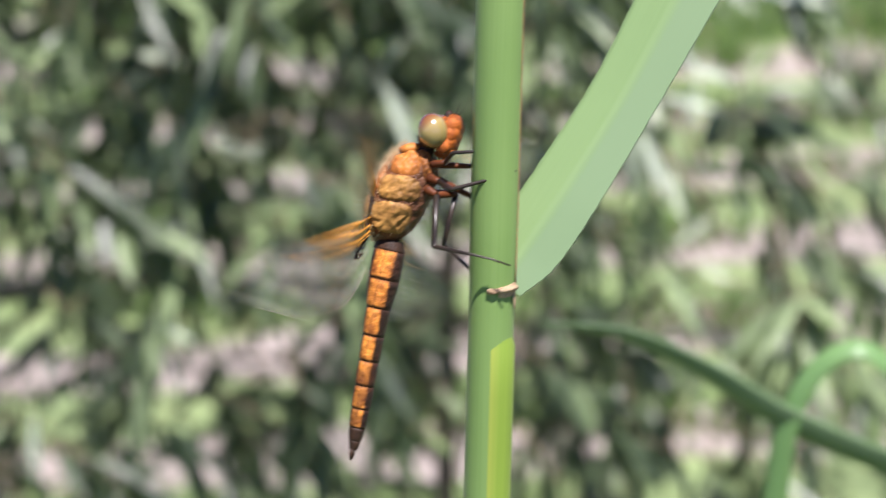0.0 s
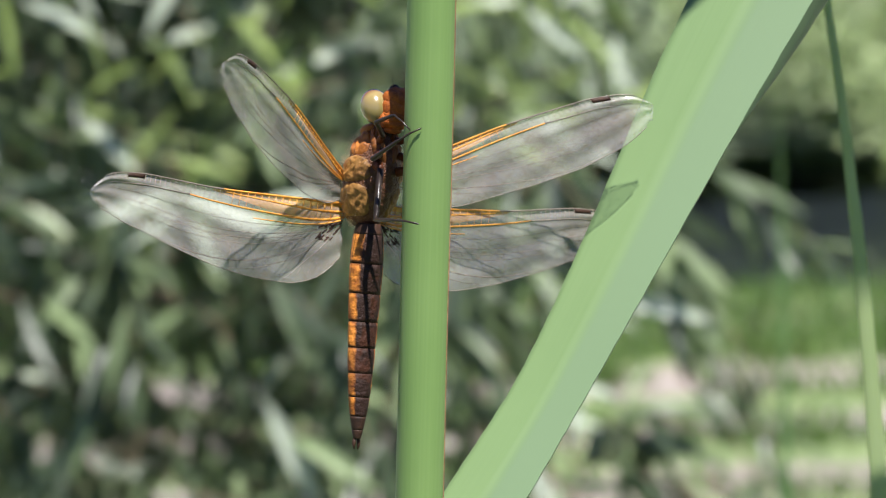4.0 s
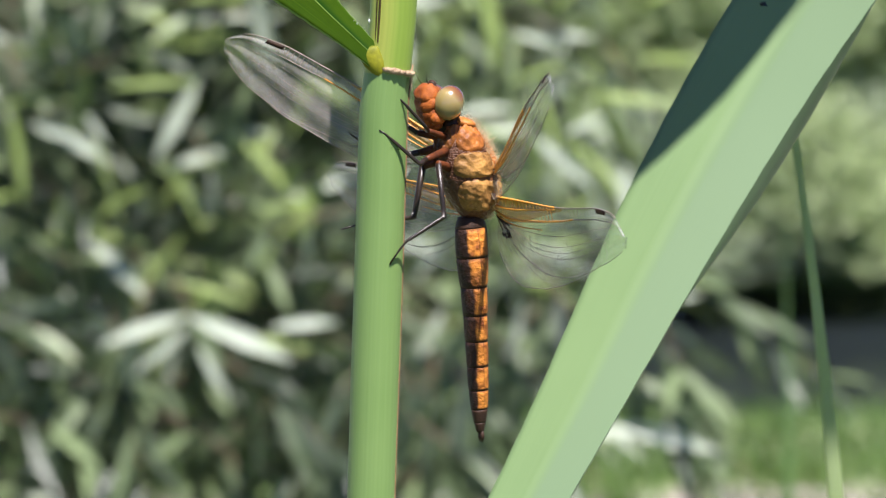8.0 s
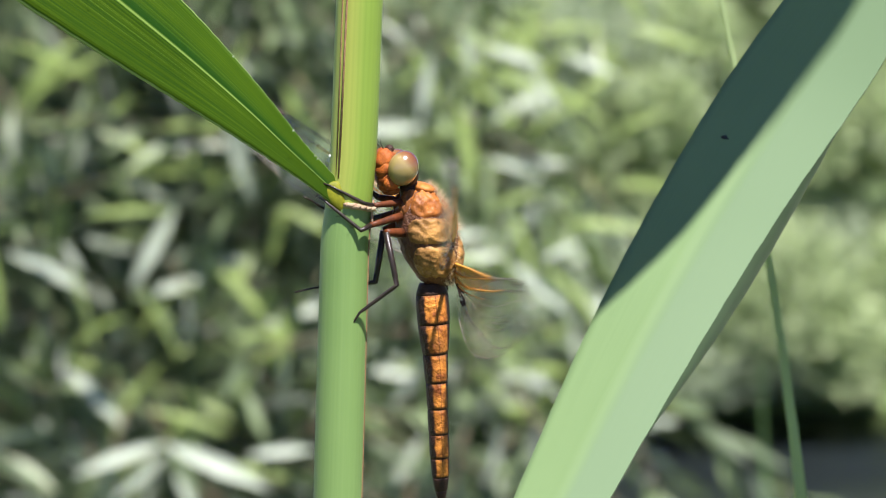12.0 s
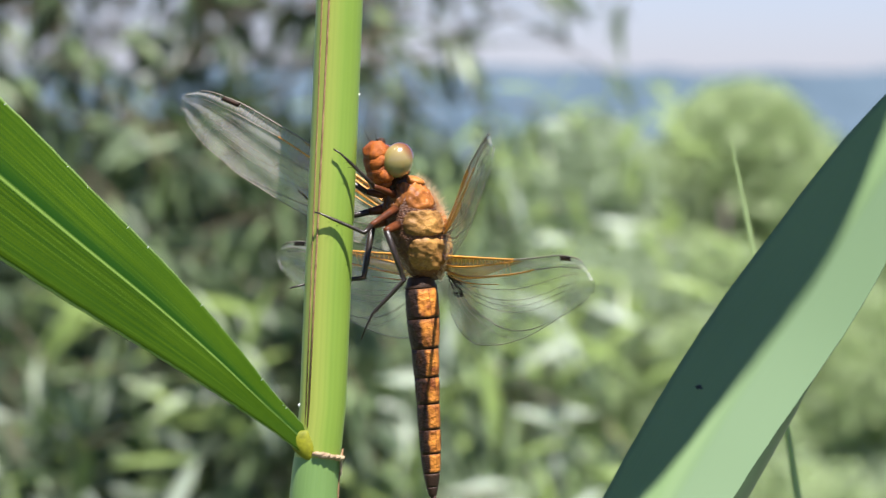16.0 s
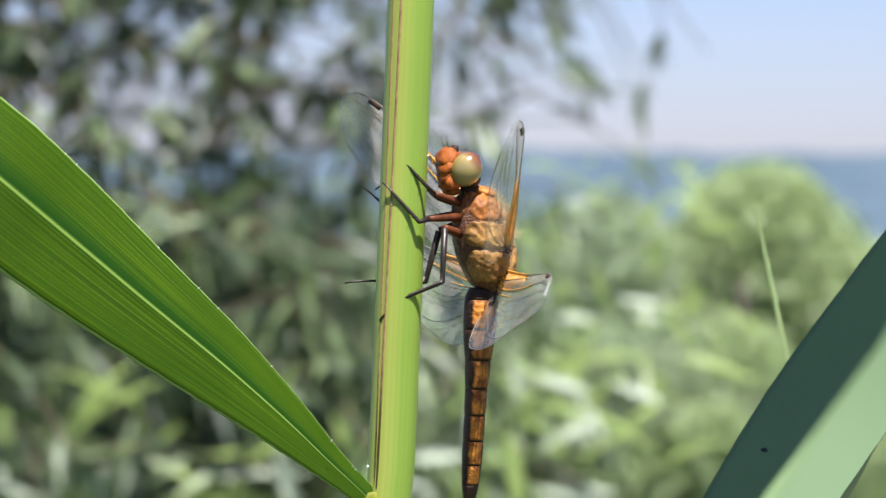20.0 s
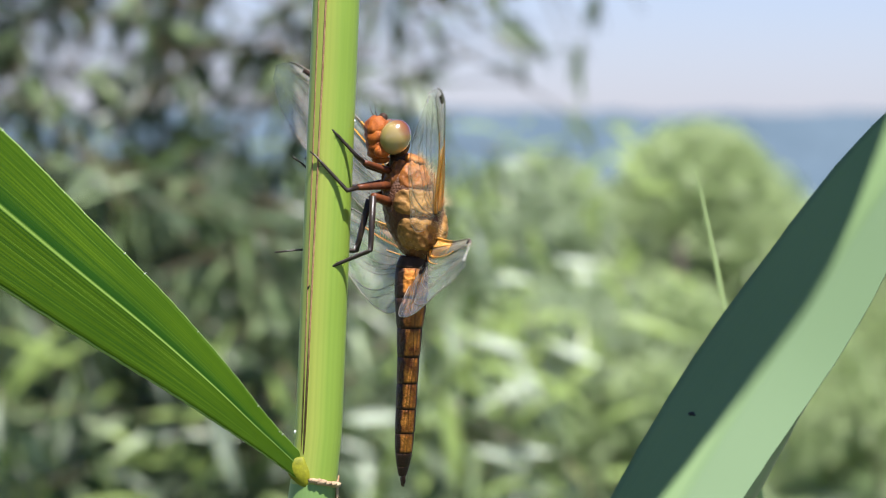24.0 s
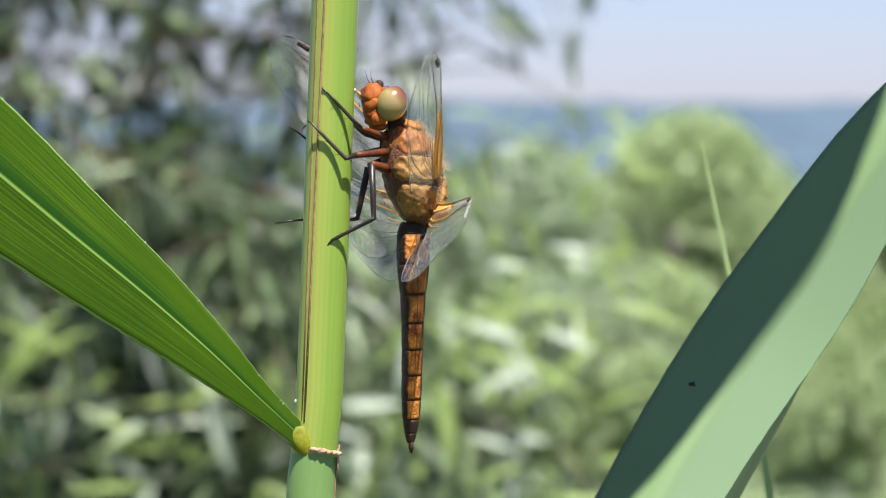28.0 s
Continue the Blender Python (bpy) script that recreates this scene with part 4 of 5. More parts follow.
def main_reed():
    reed = thing("reed", "tall green reed with a pale broad leaf and a fresh leaf", "reed", (0, 0, 0))
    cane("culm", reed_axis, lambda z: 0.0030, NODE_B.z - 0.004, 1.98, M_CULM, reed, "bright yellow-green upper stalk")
    sheath = cane("lower_sheath", reed_axis, lambda z: 0.00318 - 0.00010 * max(0.0, (z - NODE_B.z + 0.006) / 0.006) - 0.00022 * max(0.0, (NODE_A_Z + 0.006 - z) / 0.010), NODE_A_Z - 0.004, NODE_B.z, M_SHEATH, reed, "pale blue-green leaf sheath round the stalk")
    cane("base_stalk", reed_axis, lambda z: 0.00305 + 0.0012 * max(0.0, 1.2 - z) / 1.2, -0.03, NODE_A_Z, M_SHEATH, reed)
    cane("inner_stalk", lambda z: reed_axis(z) + Vector((0.0006, -0.0004, 0)), lambda z: 0.0027 - 0.0018 * max(0.0, (z - NODE_A_Z + 0.005) / 0.004), 1.2, NODE_A_Z - 0.001, M_CULM, reed, "yellow-green stalk showing beside the sheath")
    seam(reed, -14, NODE_A_Z, NODE_B.z + 0.001, 0.00316, 0.00011, 2)
    seam(reed, -134, NODE_B.z + 0.004, 1.97, 0.0030, 0.00009, 1.5, -30)
    seam(reed, -126, NODE_B.z + 0.004, 1.97, 0.0030, 0.00014, 1.5, 70)
    seam(reed, -60, 1.30, NODE_A_Z - 0.002, 0.0029, 0.00012, 2)
    a = blade("leaf_blade", LEAF_A, M_BLADE, reed, "broad pale grey-green reed leaf, partly shaded", 0.16, 110, 14, 0.0, 0.00035, (0.43, 0.60, 0.0030))
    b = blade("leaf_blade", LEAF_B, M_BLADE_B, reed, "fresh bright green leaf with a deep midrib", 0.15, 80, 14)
    # collars
    def band(z, turns, tilt, rise, r, m, label):
        """A swollen band round part of the stalk, higher at its left by tilt."""
        bm = bmesh.new()
        c = reed_axis(z)
        rings = []
        for h, w in ((-1.0, 0.00316), (-0.5, r), (0.1, r + 0.00004), (0.6, r - 0.00004), (1.0, 0.0030)):
            ring = []
            for k in range(25):
                q = radians(turns[0] + (turns[1] - turns[0]) * k / 24)
                thin = 0.35 + 0.65 * math.sin(math.pi * k / 24) ** 0.6
                ring.append(c + Vector((math.cos(q) * w, math.sin(q) * w, h * rise * thin - tilt * math.cos(q))))
            rings.append(ring)
        loft(bm, rings, closed=False)
        return part("collar", bm, m, reed, label)

    bm = bmesh.new()
    blob(bm, reed_axis(NODE_B.z + 0.0009) + Vector((-0.0018, -0.0025, 0.0006)), (0.0014, 0.0007, 0.0021), 20, 14, Matrix.Rotation(-0.45, 3, "Y"), lambda p: Vector((p.x * (1 + 160 * p.z), p.y, p.z)) * (1 + 0.16 * noise.noise(p * 800)))
    part("collar", bm, M_COLLAR, reed, "yellow swollen collar where the leaf leaves the stalk")
    band(NODE_A_Z, (-75, 10), -0.0006, 0.0009, 0.0033, M_DRY, "dry pale collar where the leaf leaves the stalk")

    def ragged(p):
        return p * (1 + 0.45 * noise.noise(p * 3000))

    for z, tilt in ((NODE_B.z, 0.0020), (NODE_A_Z, -0.0006)):
        bm = bmesh.new()
        c = reed_axis(z)
        for k in range(5):
            q = radians(272 + 13 * k)
            blob(bm, c + Vector((math.cos(q) * 0.0033, math.sin(q) * 0.0033, 0.0006 - tilt * math.cos(q) * 0.4)), (0.00085, 0.00035, 0.00036 + 0.00030 * noise.noise(Vector((k * 1.7, z * 90, 0)))), 9, 6, None, ragged)
        blob(bm, c + Vector((0.0030, -0.0014, -0.0009)), (0.0002, 0.0003, 0.0015), 7, 6)
        part("ligule", bm, M_DRY, reed, "dry pale torn ligule")
    rows = curve_at(LEAF_A, 110)

    def on_leaf(share, u, out=0.0001):
        """A place on the pale leaf: share of its length, u across it."""
        k = share * 109
        k0 = int(k)
        x, y, z, w, lean = rows[k0] + (rows[k0 + 1] - rows[k0]) * (k - k0)
        t = Vector(rows[k0 + 1][:3] - rows[k0 - 1][:3]).normalized()
        flat = Vector((t.z, 0, -t.x)).normalized()
        side = flat * math.cos(radians(lean)) + flat.cross(t).normalized() * math.sin(radians(lean))
        nrm = t.cross(side).normalized()
        q = Vector((x, y, z)) + side * ((u - 0.5) * w) + nrm * (abs(u - 0.5) * w * 0.16)
        return q + Vector((0, -out, 0))

    for share, u, r, m, name in ((0.5688, 0.275, 0.0008, M_SPECK, "dark_speck"), (0.4679, 0.325, 0.00022, M_EDGE, "brown_speck"), (0.4770, 0.40, 0.00024, M_EDGE, "brown_speck"), (0.4640, 0.31, 0.00014, M_EDGE, "brown_speck"),
                                 (0.4587, 0.875, 0.00024, M_WHITE, "pale_speck"), (0.4037, 0.05, 0.00022, M_WHITE, "pale_speck"), (0.3761, 0.70, 0.00018, M_EDGE, "brown_speck")):
        bm = bmesh.new()
        blob(bm, on_leaf(share, u), (r, r * 0.5, r * 0.5), 14, 10, None, lambda p: p * (1 + 0.7 * noise.noise(p * 2500)))
        part(name, bm, m, a)
    # dew and dust on the stalk and along the fresh leaf's margin
    for z, x, y, r in ((1.5610, -0.0030, -0.0004, 0.00020), (1.6010, 0.0030, -0.0004, 0.00014)):
        bm = bmesh.new()
        blob(bm, reed_axis(z) + Vector((x, y, 0)), (r, r, r * 1.2), 10, 8)
        part("pale_speck", bm, M_WHITE, reed)
    rng = random.Random(2)
    fresh = curve_at(LEAF_B, 80)
    bm = bmesh.new()
    for k in range(14):
        x, y, z, w, lean = fresh[rng.randrange(6, 62)]
        n = Vector((0.66, 0, 0.75))
        q = Vector((x, y, z)) + n * (w * 0.5 * math.cos(radians(lean)) - 0.0001) + Vector((0, -w * 0.5 * math.sin(radians(lean)) * -1, 0))
        tube(bm, [q, q + n * rng.uniform(0.00012, 0.00035)], [0.00006, 0.00002], 4)
    part("margin_hair", bm, M_WHITE, b, "short pale hairs along the margin")


def side_grass(name, label, rows, fold=0.2):
    g = thing(name, label, "grass")
    r = list(rows)
    x, y, z, w, lean = r[0]
    if z > 0.02 and name != "arching_grass":
        r.insert(0, (x * 1.02, y, -0.03, w, lean))
    blade("blade", r, M_BLADE if name == "arching_grass" else M_BLADE_THIN if name == "thin_grass" else M_BLADE_FAR, g, "", fold, 60, 6)
    return g


def neighbour_reed():
    reed = thing("reed", "second reed with a leaf that shades the pale one", "reed")
    x, y, z = LEAF_OVER[0][:3]
    base = Vector((x + 0.10, y, z + 0.02))
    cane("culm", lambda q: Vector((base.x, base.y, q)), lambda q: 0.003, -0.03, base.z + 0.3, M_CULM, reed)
    rows = [(base.x, base.y, base.z - 0.06, 0.006, -45), (base.x - 0.03, base.y, base.z + 0.005, 0.016, -45)] + LEAF_OVER
    blade("leaf_blade", rows, M_BLADE, reed, "broad drooping pale leaf", 0.1, 60, 8)
    rows = [(base.x, base.y, base.z + 0.02, 0.006, -45), (base.x - 0.03, base.y, base.z + 0.07, 0.016, -45)] + LEAF_OVER_HIGH
    blade("leaf_blade", rows, M_BLADE, reed, "broad drooping pale leaf", 0.1, 60, 8)


main_reed()
neighbour_reed()
swaying = side_grass("thin_grass", "thin upright green grass blade behind the reed", BLADE_THIN, 0.1)
side_grass("arching_grass", "arching grey-green grass blade over the field", [(0.36, 0.5, -0.03, 0.006, 40), (0.33, 0.5, 0.9, 0.007, 40)] + BLADE_ARCH)
side_grass("looped_grass", "green grass blade bent over at its tip", BLADE_LOOP)
side_grass("upright_grass", "upright green grass blade at the field's edge", BLADE_U1)


# ---- the dragonfly: head +z, back +y, its left +x; built in millimetres ----
MM = 0.001


def mm(*p):
    return Vector(p) * MM


def wing_outline(hind):
    """Rows (distance along, front edge, chord), in mm."""
    L = 38.6
    ss = np.linspace(0, 1, 60) ** 0.9
    if hind:
        c = np.interp(ss, [0, .06, .18, .35, .5, .7, .85, .94, .985, 1], [7.0, 9.8, 11.3, 11.0, 10.0, 8.3, 6.7, 4.9, 2.6, .3])
        f = np.interp(ss, [0, .2, .45, .55, .8, .92, .97, 1], [0, .1, .25, .4, 1.3, 1.1, .3, -1.4])
    else:
        c = np.interp(ss, [0, .08, .25, .5, .7, .85, .94, .985, 1], [3.6, 6.0, 8.0, 8.9, 8.7, 7.4, 5.3, 2.8, .3])
        f = np.interp(ss, [0, .2, .45, .55, .8, .92, .97, 1], [0, .5, 1.0, 1.0, .7, -.2, -1.2, -2.8])
    kern = np.ones(5) / 5
    for a in (c, f):
        a[2:-2] = np.convolve(a, kern, "valid")
    return ss * L, f, c


def wing(parent, side, hind):
    xs, fr, ch = wing_outline(hind)

    def at(x, q, lift=0.0):
        """A point on the wing: x mm out, q of the chord behind the front edge."""
        f, c = np.interp(x, xs, fr), np.interp(x, xs, ch)
        pleat = 0.18 * math.sin(q * 34) * max(0.0, 1 - q * 2.2) + 0.12 * math.sin(q * 16 + x * 0.25) + 0.5 * (q - 0.3) * (x / 37.5) - 0.02 * x
        return mm(side * x, pleat + lift, f - q * c)

    nq = 22
    bm = bmesh.new()
    uvl = bm.loops.layers.uv.new("uv")
    grid = [[bm.verts.new(at(x, (k / nq) ** 1.25)) for k in range(nq + 1)] for x in xs]
    for a, b in zip(grid, grid[1:]):
        for k in range(nq):
            f = bm.faces.new((a[k], b[k], b[k + 1], a[k + 1]))
            for l in f.loops:
                l[uvl].uv = (l.vert.co.x / 0.0375, l.vert.co.z / 0.0375)
    w = part("hind_wing" if hind else "fore_wing", bm, M_MEMBRANE, parent, "clear glossy wing with amber front veins")

    def line(bm, pts, r0, r1):
        tube(bm, [at(x, q) for x, q in pts], list(np.linspace(r0, r1, len(pts)) * MM), 4)

    def along(x0, x1, q0, q1, n=16, bow=0.0):
        return [(x0 + (x1 - x0) * t, q0 + (q1 - q0) * t + bow * math.sin(math.pi * t)) for t in np.linspace(0, 1, n)]

    rng = random.Random(3 if hind else 4)
    # amber front veins
    bm = bmesh.new()
    line(bm, along(0, 19, 0.0, 0.0), 0.20, 0.11)
    line(bm, along(0, 18.5, 0.15, 0.03), 0.17, 0.10)
    line(bm, along(0, 24, 0.26, 0.16), 0.20, 0.10)
    line(bm, along(0.5, 14, 0.30, 0.30), 0.12, 0.06)
    for k in range(15):
        x = 2 + k * 1.1
        line(bm, [(x, 0.0), (x + 0.15, 0.26 - 0.1 * x / 24)], 0.06, 0.05)
    part("front_vein", bm, M_AMBER, w, "amber front veins")
    # dark veins
    bm = bmesh.new()
    line(bm, along(19, 36.6, 0.0, 0.0, 20), 0.11, 0.07)
    line(bm, along(24, 36, 0.16, 0.22), 0.09, 0.05)
    for q0, q1, x1, bow in ((0.30, 0.34, 35.5, 0.05), (0.33, 0.52, 34.0, 0.08), (0.36, 0.72, 31.0, 0.10), (0.42, 0.97, 25.0, 0.10), (0.45, 0.97, 17.0, 0.06), (0.50, 0.98, 9.0, 0.0), (0.40, 0.98, 29.0, 0.14), (0.33, 0.62, 33.0, 0.10)):
        line(bm, along(1.5, x1, q0, q1, 16, bow), 0.04, 0.025)
    line(bm, along(0.2, 36.9, 1.0, 1.0, 34), 0.055, 0.05)
    for k in range(150):
        x, q = rng.uniform(1.5, 35), rng.uniform(0.2, 0.93)
        line(bm, [(x, q), (x + rng.gauss(0, 0.35), min(q + rng.uniform(0.05, 0.10), 0.99))], 0.02, 0.02)
    for k in range(22):
        x = 19.5 + k * 0.75
        line(bm, [(x, 0.0), (x + 0.1, 0.2)], 0.035, 0.035)
    part("vein_net", bm, M_VEIN, w, "fine dark veins")
    # the dark cell near the tip
    bm = bmesh.new()
    rings = []
    for x in np.linspace(30.8, 33.3, 6):
        rings.append([at(x, 0.005, 0.08), at(x + 0.2, 0.085, 0.08), at(x + 0.2, 0.085, -0.08), at(x, 0.005, -0.08)])
    loft(bm, rings)
    part("wing_spot", bm, M_DARK, w, "small dark cell at the wing's front edge")
    # amber tint along the front
    bm = bmesh.new()
    rows = [[bm.verts.new(at(x, q, 0.05)) for q in np.linspace(0.0, (0.26 if not hind else 0.30) * (1 - (x / 21) ** 1.2) + 0.03, 5)] for x in np.linspace(0.2, 20.5, 22)]
    for a, b in zip(rows, rows[1:]):
        for k in range(4):
            bm.faces.new((a[k], b[k], b[k + 1], a[k + 1]))
    part("amber_tint", bm, M_TINT, w, "amber tinge")
    if hind:
        bm = bmesh.new()
        for k in range(26):
            x, q = rng.uniform(0.2, 3.4), rng.uniform(0.28, 0.55)
            line(bm, [(x, q), (x + rng.uniform(0.4, 0.9), q + rng.gauss(0.02, 0.03))], 0.11, 0.11)
        part("base_patch", bm, M_DARK, w, "dark netted patch at the wing's root")
    return w


def tint_material():
    m, nt, p, out = nodes_of("amber_tinge")
    p.inputs["Base Color"].default_value = (0.72, 0.33, 0.04, 1)
    p.inputs["Roughness"].default_value = 0.3
    bumped(nt, p, noise_of(nt, 900.0, 3.0), 0.3, 0.0002)
    tr = nt.nodes.new("ShaderNodeBsdfTransparent")
    tr.inputs[0].default_value = (0.98, 0.76, 0.36, 1)
    mix = nt.nodes.new("ShaderNodeMixShader")
    mix.inputs[0].default_value = 0.5
    nt.links.new(tr.outputs[0], mix.inputs[1])
    nt.links.new(p.outputs[0], mix.inputs[2])
    nt.links.new(mix.outputs[0], out.inputs[0])
    return m


M_TINT = tint_material()


def leg(parent, points, radii):
    """root, hip, knee, heel, foot; spiny; points in mm. Its origin is the root."""
    root = mm(*points[0])
    a, mid, b, c, d = [mm(*p) - root for p in points]
    bm = bmesh.new()
    tube(bm, [mid, b.lerp(mid, 0.2), b, b.lerp(c, 0.06), c.lerp(b, 0.1), c, c.lerp(d, 0.5) + mm(0, 0, 0.12), d], [r * MM for r in (radii[0] * 0.95, radii[0] * 0.8, radii[0] * 0.75, radii[1], radii[1] * 0.8, radii[2], radii[2] * 0.8, radii[2] * 0.7)], 8)
    way = (c - b).normalized()
    rng = random.Random(7)
    for k in range(7):
        p = b.lerp(c, 0.15 + 0.11 * k)
        s = (way.cross(Vector((rng.gauss(0, 1), rng.gauss(0, 1), rng.gauss(0, 1)))).normalized() + way * 0.8).normalized()
        tube(bm, [p, p + s * 0.9 * MM], [0.05 * MM, 0.01 * MM], 3)
    tube(bm, [d, d + (d - c).normalized() * 0.3 * MM + mm(0, 0.25, 0)], [0.10 * MM, 0.03 * MM], 4)
    g = part("leg", bm, M_LEG, parent, "thin black spiny leg")
    bm = bmesh.new()
    tube(bm, [a, a.lerp(mid, 0.3), a.lerp(mid, 0.8), mid], [r * MM for r in (radii[0] * 1.45, radii[0] * 1.35, radii[0] * 1.1, radii[0] * 0.98)], 10)
    part("leg_base", bm, M_LEGBASE, g, "orange-brown leg base")
    g.location = root
    return g, root, root + d


def dragonfly():
    d = thing("dragonfly", "orange-brown dragonfly with clear amber-based wings climbing a reed", "dragonfly")
    # thorax
    def skin(a, b, out=0.0):
        """A point of the thorax: a from tail to head, b round from the left side over the back, out mm above the skin."""
        a, b = radians(a), radians(b)
        n = Vector((math.sin(a) * math.cos(b), math.sin(a) * math.sin(b), -math.cos(a)))
        q = Vector((n.x * 3.5, n.y * 4.0, n.z * 6.3))
        fold = noise.noise(Vector((q.x * 0.5, q.y * 0.55 + q.z * 0.4, q.z * 0.45 - q.y * 0.3)) * 1.5)
        q *= 1 + 0.10 * (0.5 - abs(fold)) + 0.03 * noise.noise(q * 2.4)
        q += n * out
        q.z -= 0.48 * q.y                                  # the back leans towards the tail
        return mm(q.x, q.y + 0.3, q.z)

    bm = bmesh.new()
    loft(bm, [[skin(2 + 176 * i / 52, 360 * k / 72) for k in range(72)] for i in range(53)])
    thorax = part("thorax", bm, M_THORAX, d, "furry tawny thorax with dark seams")
    for s in (-1, 1):
        for a0, a1, b0, b1, m, tone in ((112, 164, -46, 44, M_PLATE, "glossy orange side plate"), (104, 156, 38, 88, M_PLATE, "orange brown back plate"),
                                        (80, 116, -54, 44, M_PLATE_TAN, "tawny side plate"), (34, 84, -56, 48, M_PLATE_TAN, "olive tan side plate"),
                                        (94, 150, -82, -42, M_PLATE, "brown chest plate"), (46, 104, 42, 86, M_PLATE_TAN, "brown back plate")):
            bm = bmesh.new()
            rows = []
            for i in range(29):
                u = i / 28 * 2 - 1
                row = []
                for k in range(29):
                    v = k / 28 * 2 - 1
                    squeeze = math.sqrt(max(0.0, 1 - 0.45 * u * u))
                    b = (b0 + b1) / 2 + (b1 - b0) / 2 * v * squeeze + 7 * u
                    rim = (1 - u ** 6) * (1 - v ** 6)
                    fold = noise.noise(Vector((u * 1.5 + a0, v * 2.6 + u, s)))
                    lift = 0.46 * rim - 0.16 + (0.34 * (0.4 - abs(fold)) + 0.03 * noise.noise(Vector((u * 5 + a0, v * 6, s)))) * rim
                    row.append(skin((a0 + a1) / 2 + (a1 - a0) / 2 * u * (1 - 0.12 * v * v) + 9 * v, b if s > 0 else 180 - b, lift))
                rows.append(row)
            loft(bm, rows, closed=False)
            part("side_plate", bm, m, thorax, tone)
    bm = bmesh.new()
    blob(bm, mm(0, 3.0, -3.2), (2.3 * MM, 1.3 * MM, 2.6 * MM), 20, 14, None, lambda p: p * (1 + 0.15 * noise.noise(p * 1200)))
    part("back_plate", bm, M_DARK, thorax, "dark plate between the wing roots")
    # hair
    rng = random.Random(21)
    verts, faces = [], []
    while len(verts) < 3 * 3600:
        a, b = rng.uniform(35, 172), rng.uniform(0, 360)
        back = math.sin(radians(b))
        if back < -0.35 or (back < 0.45 and rng.random() < 0.93):
            continue
        p = skin(a, b, 0.05)
        n = (skin(a, b, 1.0) - p).normalized()
        ln = rng.uniform(0.3, 0.95) * MM * (1.9 if back > 0.35 and a > 112 else 0.75)
        w = Vector((rng.gauss(0, 1), rng.gauss(0, 1), rng.gauss(0, 1))).normalized()
        t = n.cross(w).normalized() * 0.022 * MM
        i0 = len(verts)
        verts.extend((p - t, p + t, p + (n + w * 0.45).normalized() * ln))
        faces.append((i0, i0 + 1, i0 + 2))
    from_arrays("hair", verts, faces, M_HAIR, thorax, "fine pale buff hair")
    # head
    bm = bmesh.new()
    blob(bm, mm(0, -1.0, 8.6), (2.9 * MM, 1.5 * MM, 1.9 * MM), 18, 12)
    tube(bm, [mm(0, -0.6, 5.4), mm(0, -0.9, 7.6)], [1.5 * MM, 1.1 * MM], 12)
    head = part("head", bm, M_DARK, d, "dark back of the head and neck")
    head.location = mm(0, -0.9, 0)
    for s in (-1, 1):
        bm = bmesh.new()
        blob(bm, mm(s * 2.15, -1.9, 9.4), (1.95 * MM, 2.0 * MM, 2.35 * MM), 30, 22, Euler((radians(-24), radians(8 * s), 0)).to_matrix())
        part("eye", bm, M_EYE, head, "large glossy olive and tan eye")
    bm = bmesh.new()
    blob(bm, mm(0, -3.3, 9.1), (1.95 * MM, 1.55 * MM, 2.65 * MM), 22, 16)
    part("face", bm, M_FACE, head, "orange face")

    def crease(p):
        q = p * 1000
        return p * (1 + 0.16 * noise.noise(q * 0.9) - 0.10 * math.exp(-(q.x / 0.35) ** 2) + 0.05 * noise.noise(q * 3.1))

    for name, c, r in (("forehead", (0, -3.75, 10.5), (2.0, 1.6, 1.7)), ("face_plate", (0, -4.0, 9.4), (2.15, 1.3, 1.6)), ("upper_lip", (0, -3.9, 8.3), (2.05, 1.25, 1.5)),
                       ("cheek", (1.5, -3.5, 7.7), (0.95, 1.15, 1.1)), ("cheek", (-1.5, -3.5, 7.7), (0.95, 1.15, 1.1)), ("lower_lip", (0, -3.9, 7.2), (1.6, 1.1, 0.75)), ("jaw", (0, -3.3, 6.5), (1.2, 1.2, 0.6))):
        bm = bmesh.new()
        blob(bm, mm(*c), tuple(q * MM for q in r), 26, 18, None, crease)
        part(name, bm, M_FACE, head, "orange facial plate")
    bm = bmesh.new()
    blob(bm, mm(0, 0.2, 6.3), (2.2 * MM, 1.7 * MM, 0.9 * MM), 22, 12, Euler((radians(-22), 0, 0)).to_matrix(), lambda p: p * (1 + 0.12 * noise.noise(p * 900)))
    part("neck_shield", bm, M_PLATE, thorax, "small orange shield behind the head")
    bm = bmesh.new()
    blob(bm, mm(0, -3.0, 11.9), (0.75 * MM, 0.6 * MM, 0.6 * MM), 12, 8)
    for s in (-1, 1):
        blob(bm, mm(s * 0.75, -3.1, 11.6), (0.3 * MM,) * 3, 8, 6)
        tube(bm, [mm(s * 0.7, -3.7, 11.5), mm(s * 1.1, -4.3, 12.6), mm(s * 1.5, -4.5, 13.8)], [0.09 * MM, 0.05 * MM, 0.02 * MM], 5)
    part("crown_knob", bm, M_DARK, head, "dark knob with thin feelers")
    # abdomen
    lengths = (1.5, 4.0, 4.0, 3.8, 3.5, 3.4, 3.2, 2.6, 1.8, 1.2)
    wide = (1.6, 1.95, 2.3, 2.28, 2.15, 2.0, 1.8, 1.5, 1.1, 0.75, 0.5)
    deep = (1.6, 2.15, 2.1, 1.6, 1.38, 1.3, 1.28, 1.25, 1.1, 0.8, 0.5)
    z, run = -6.0, 0.0
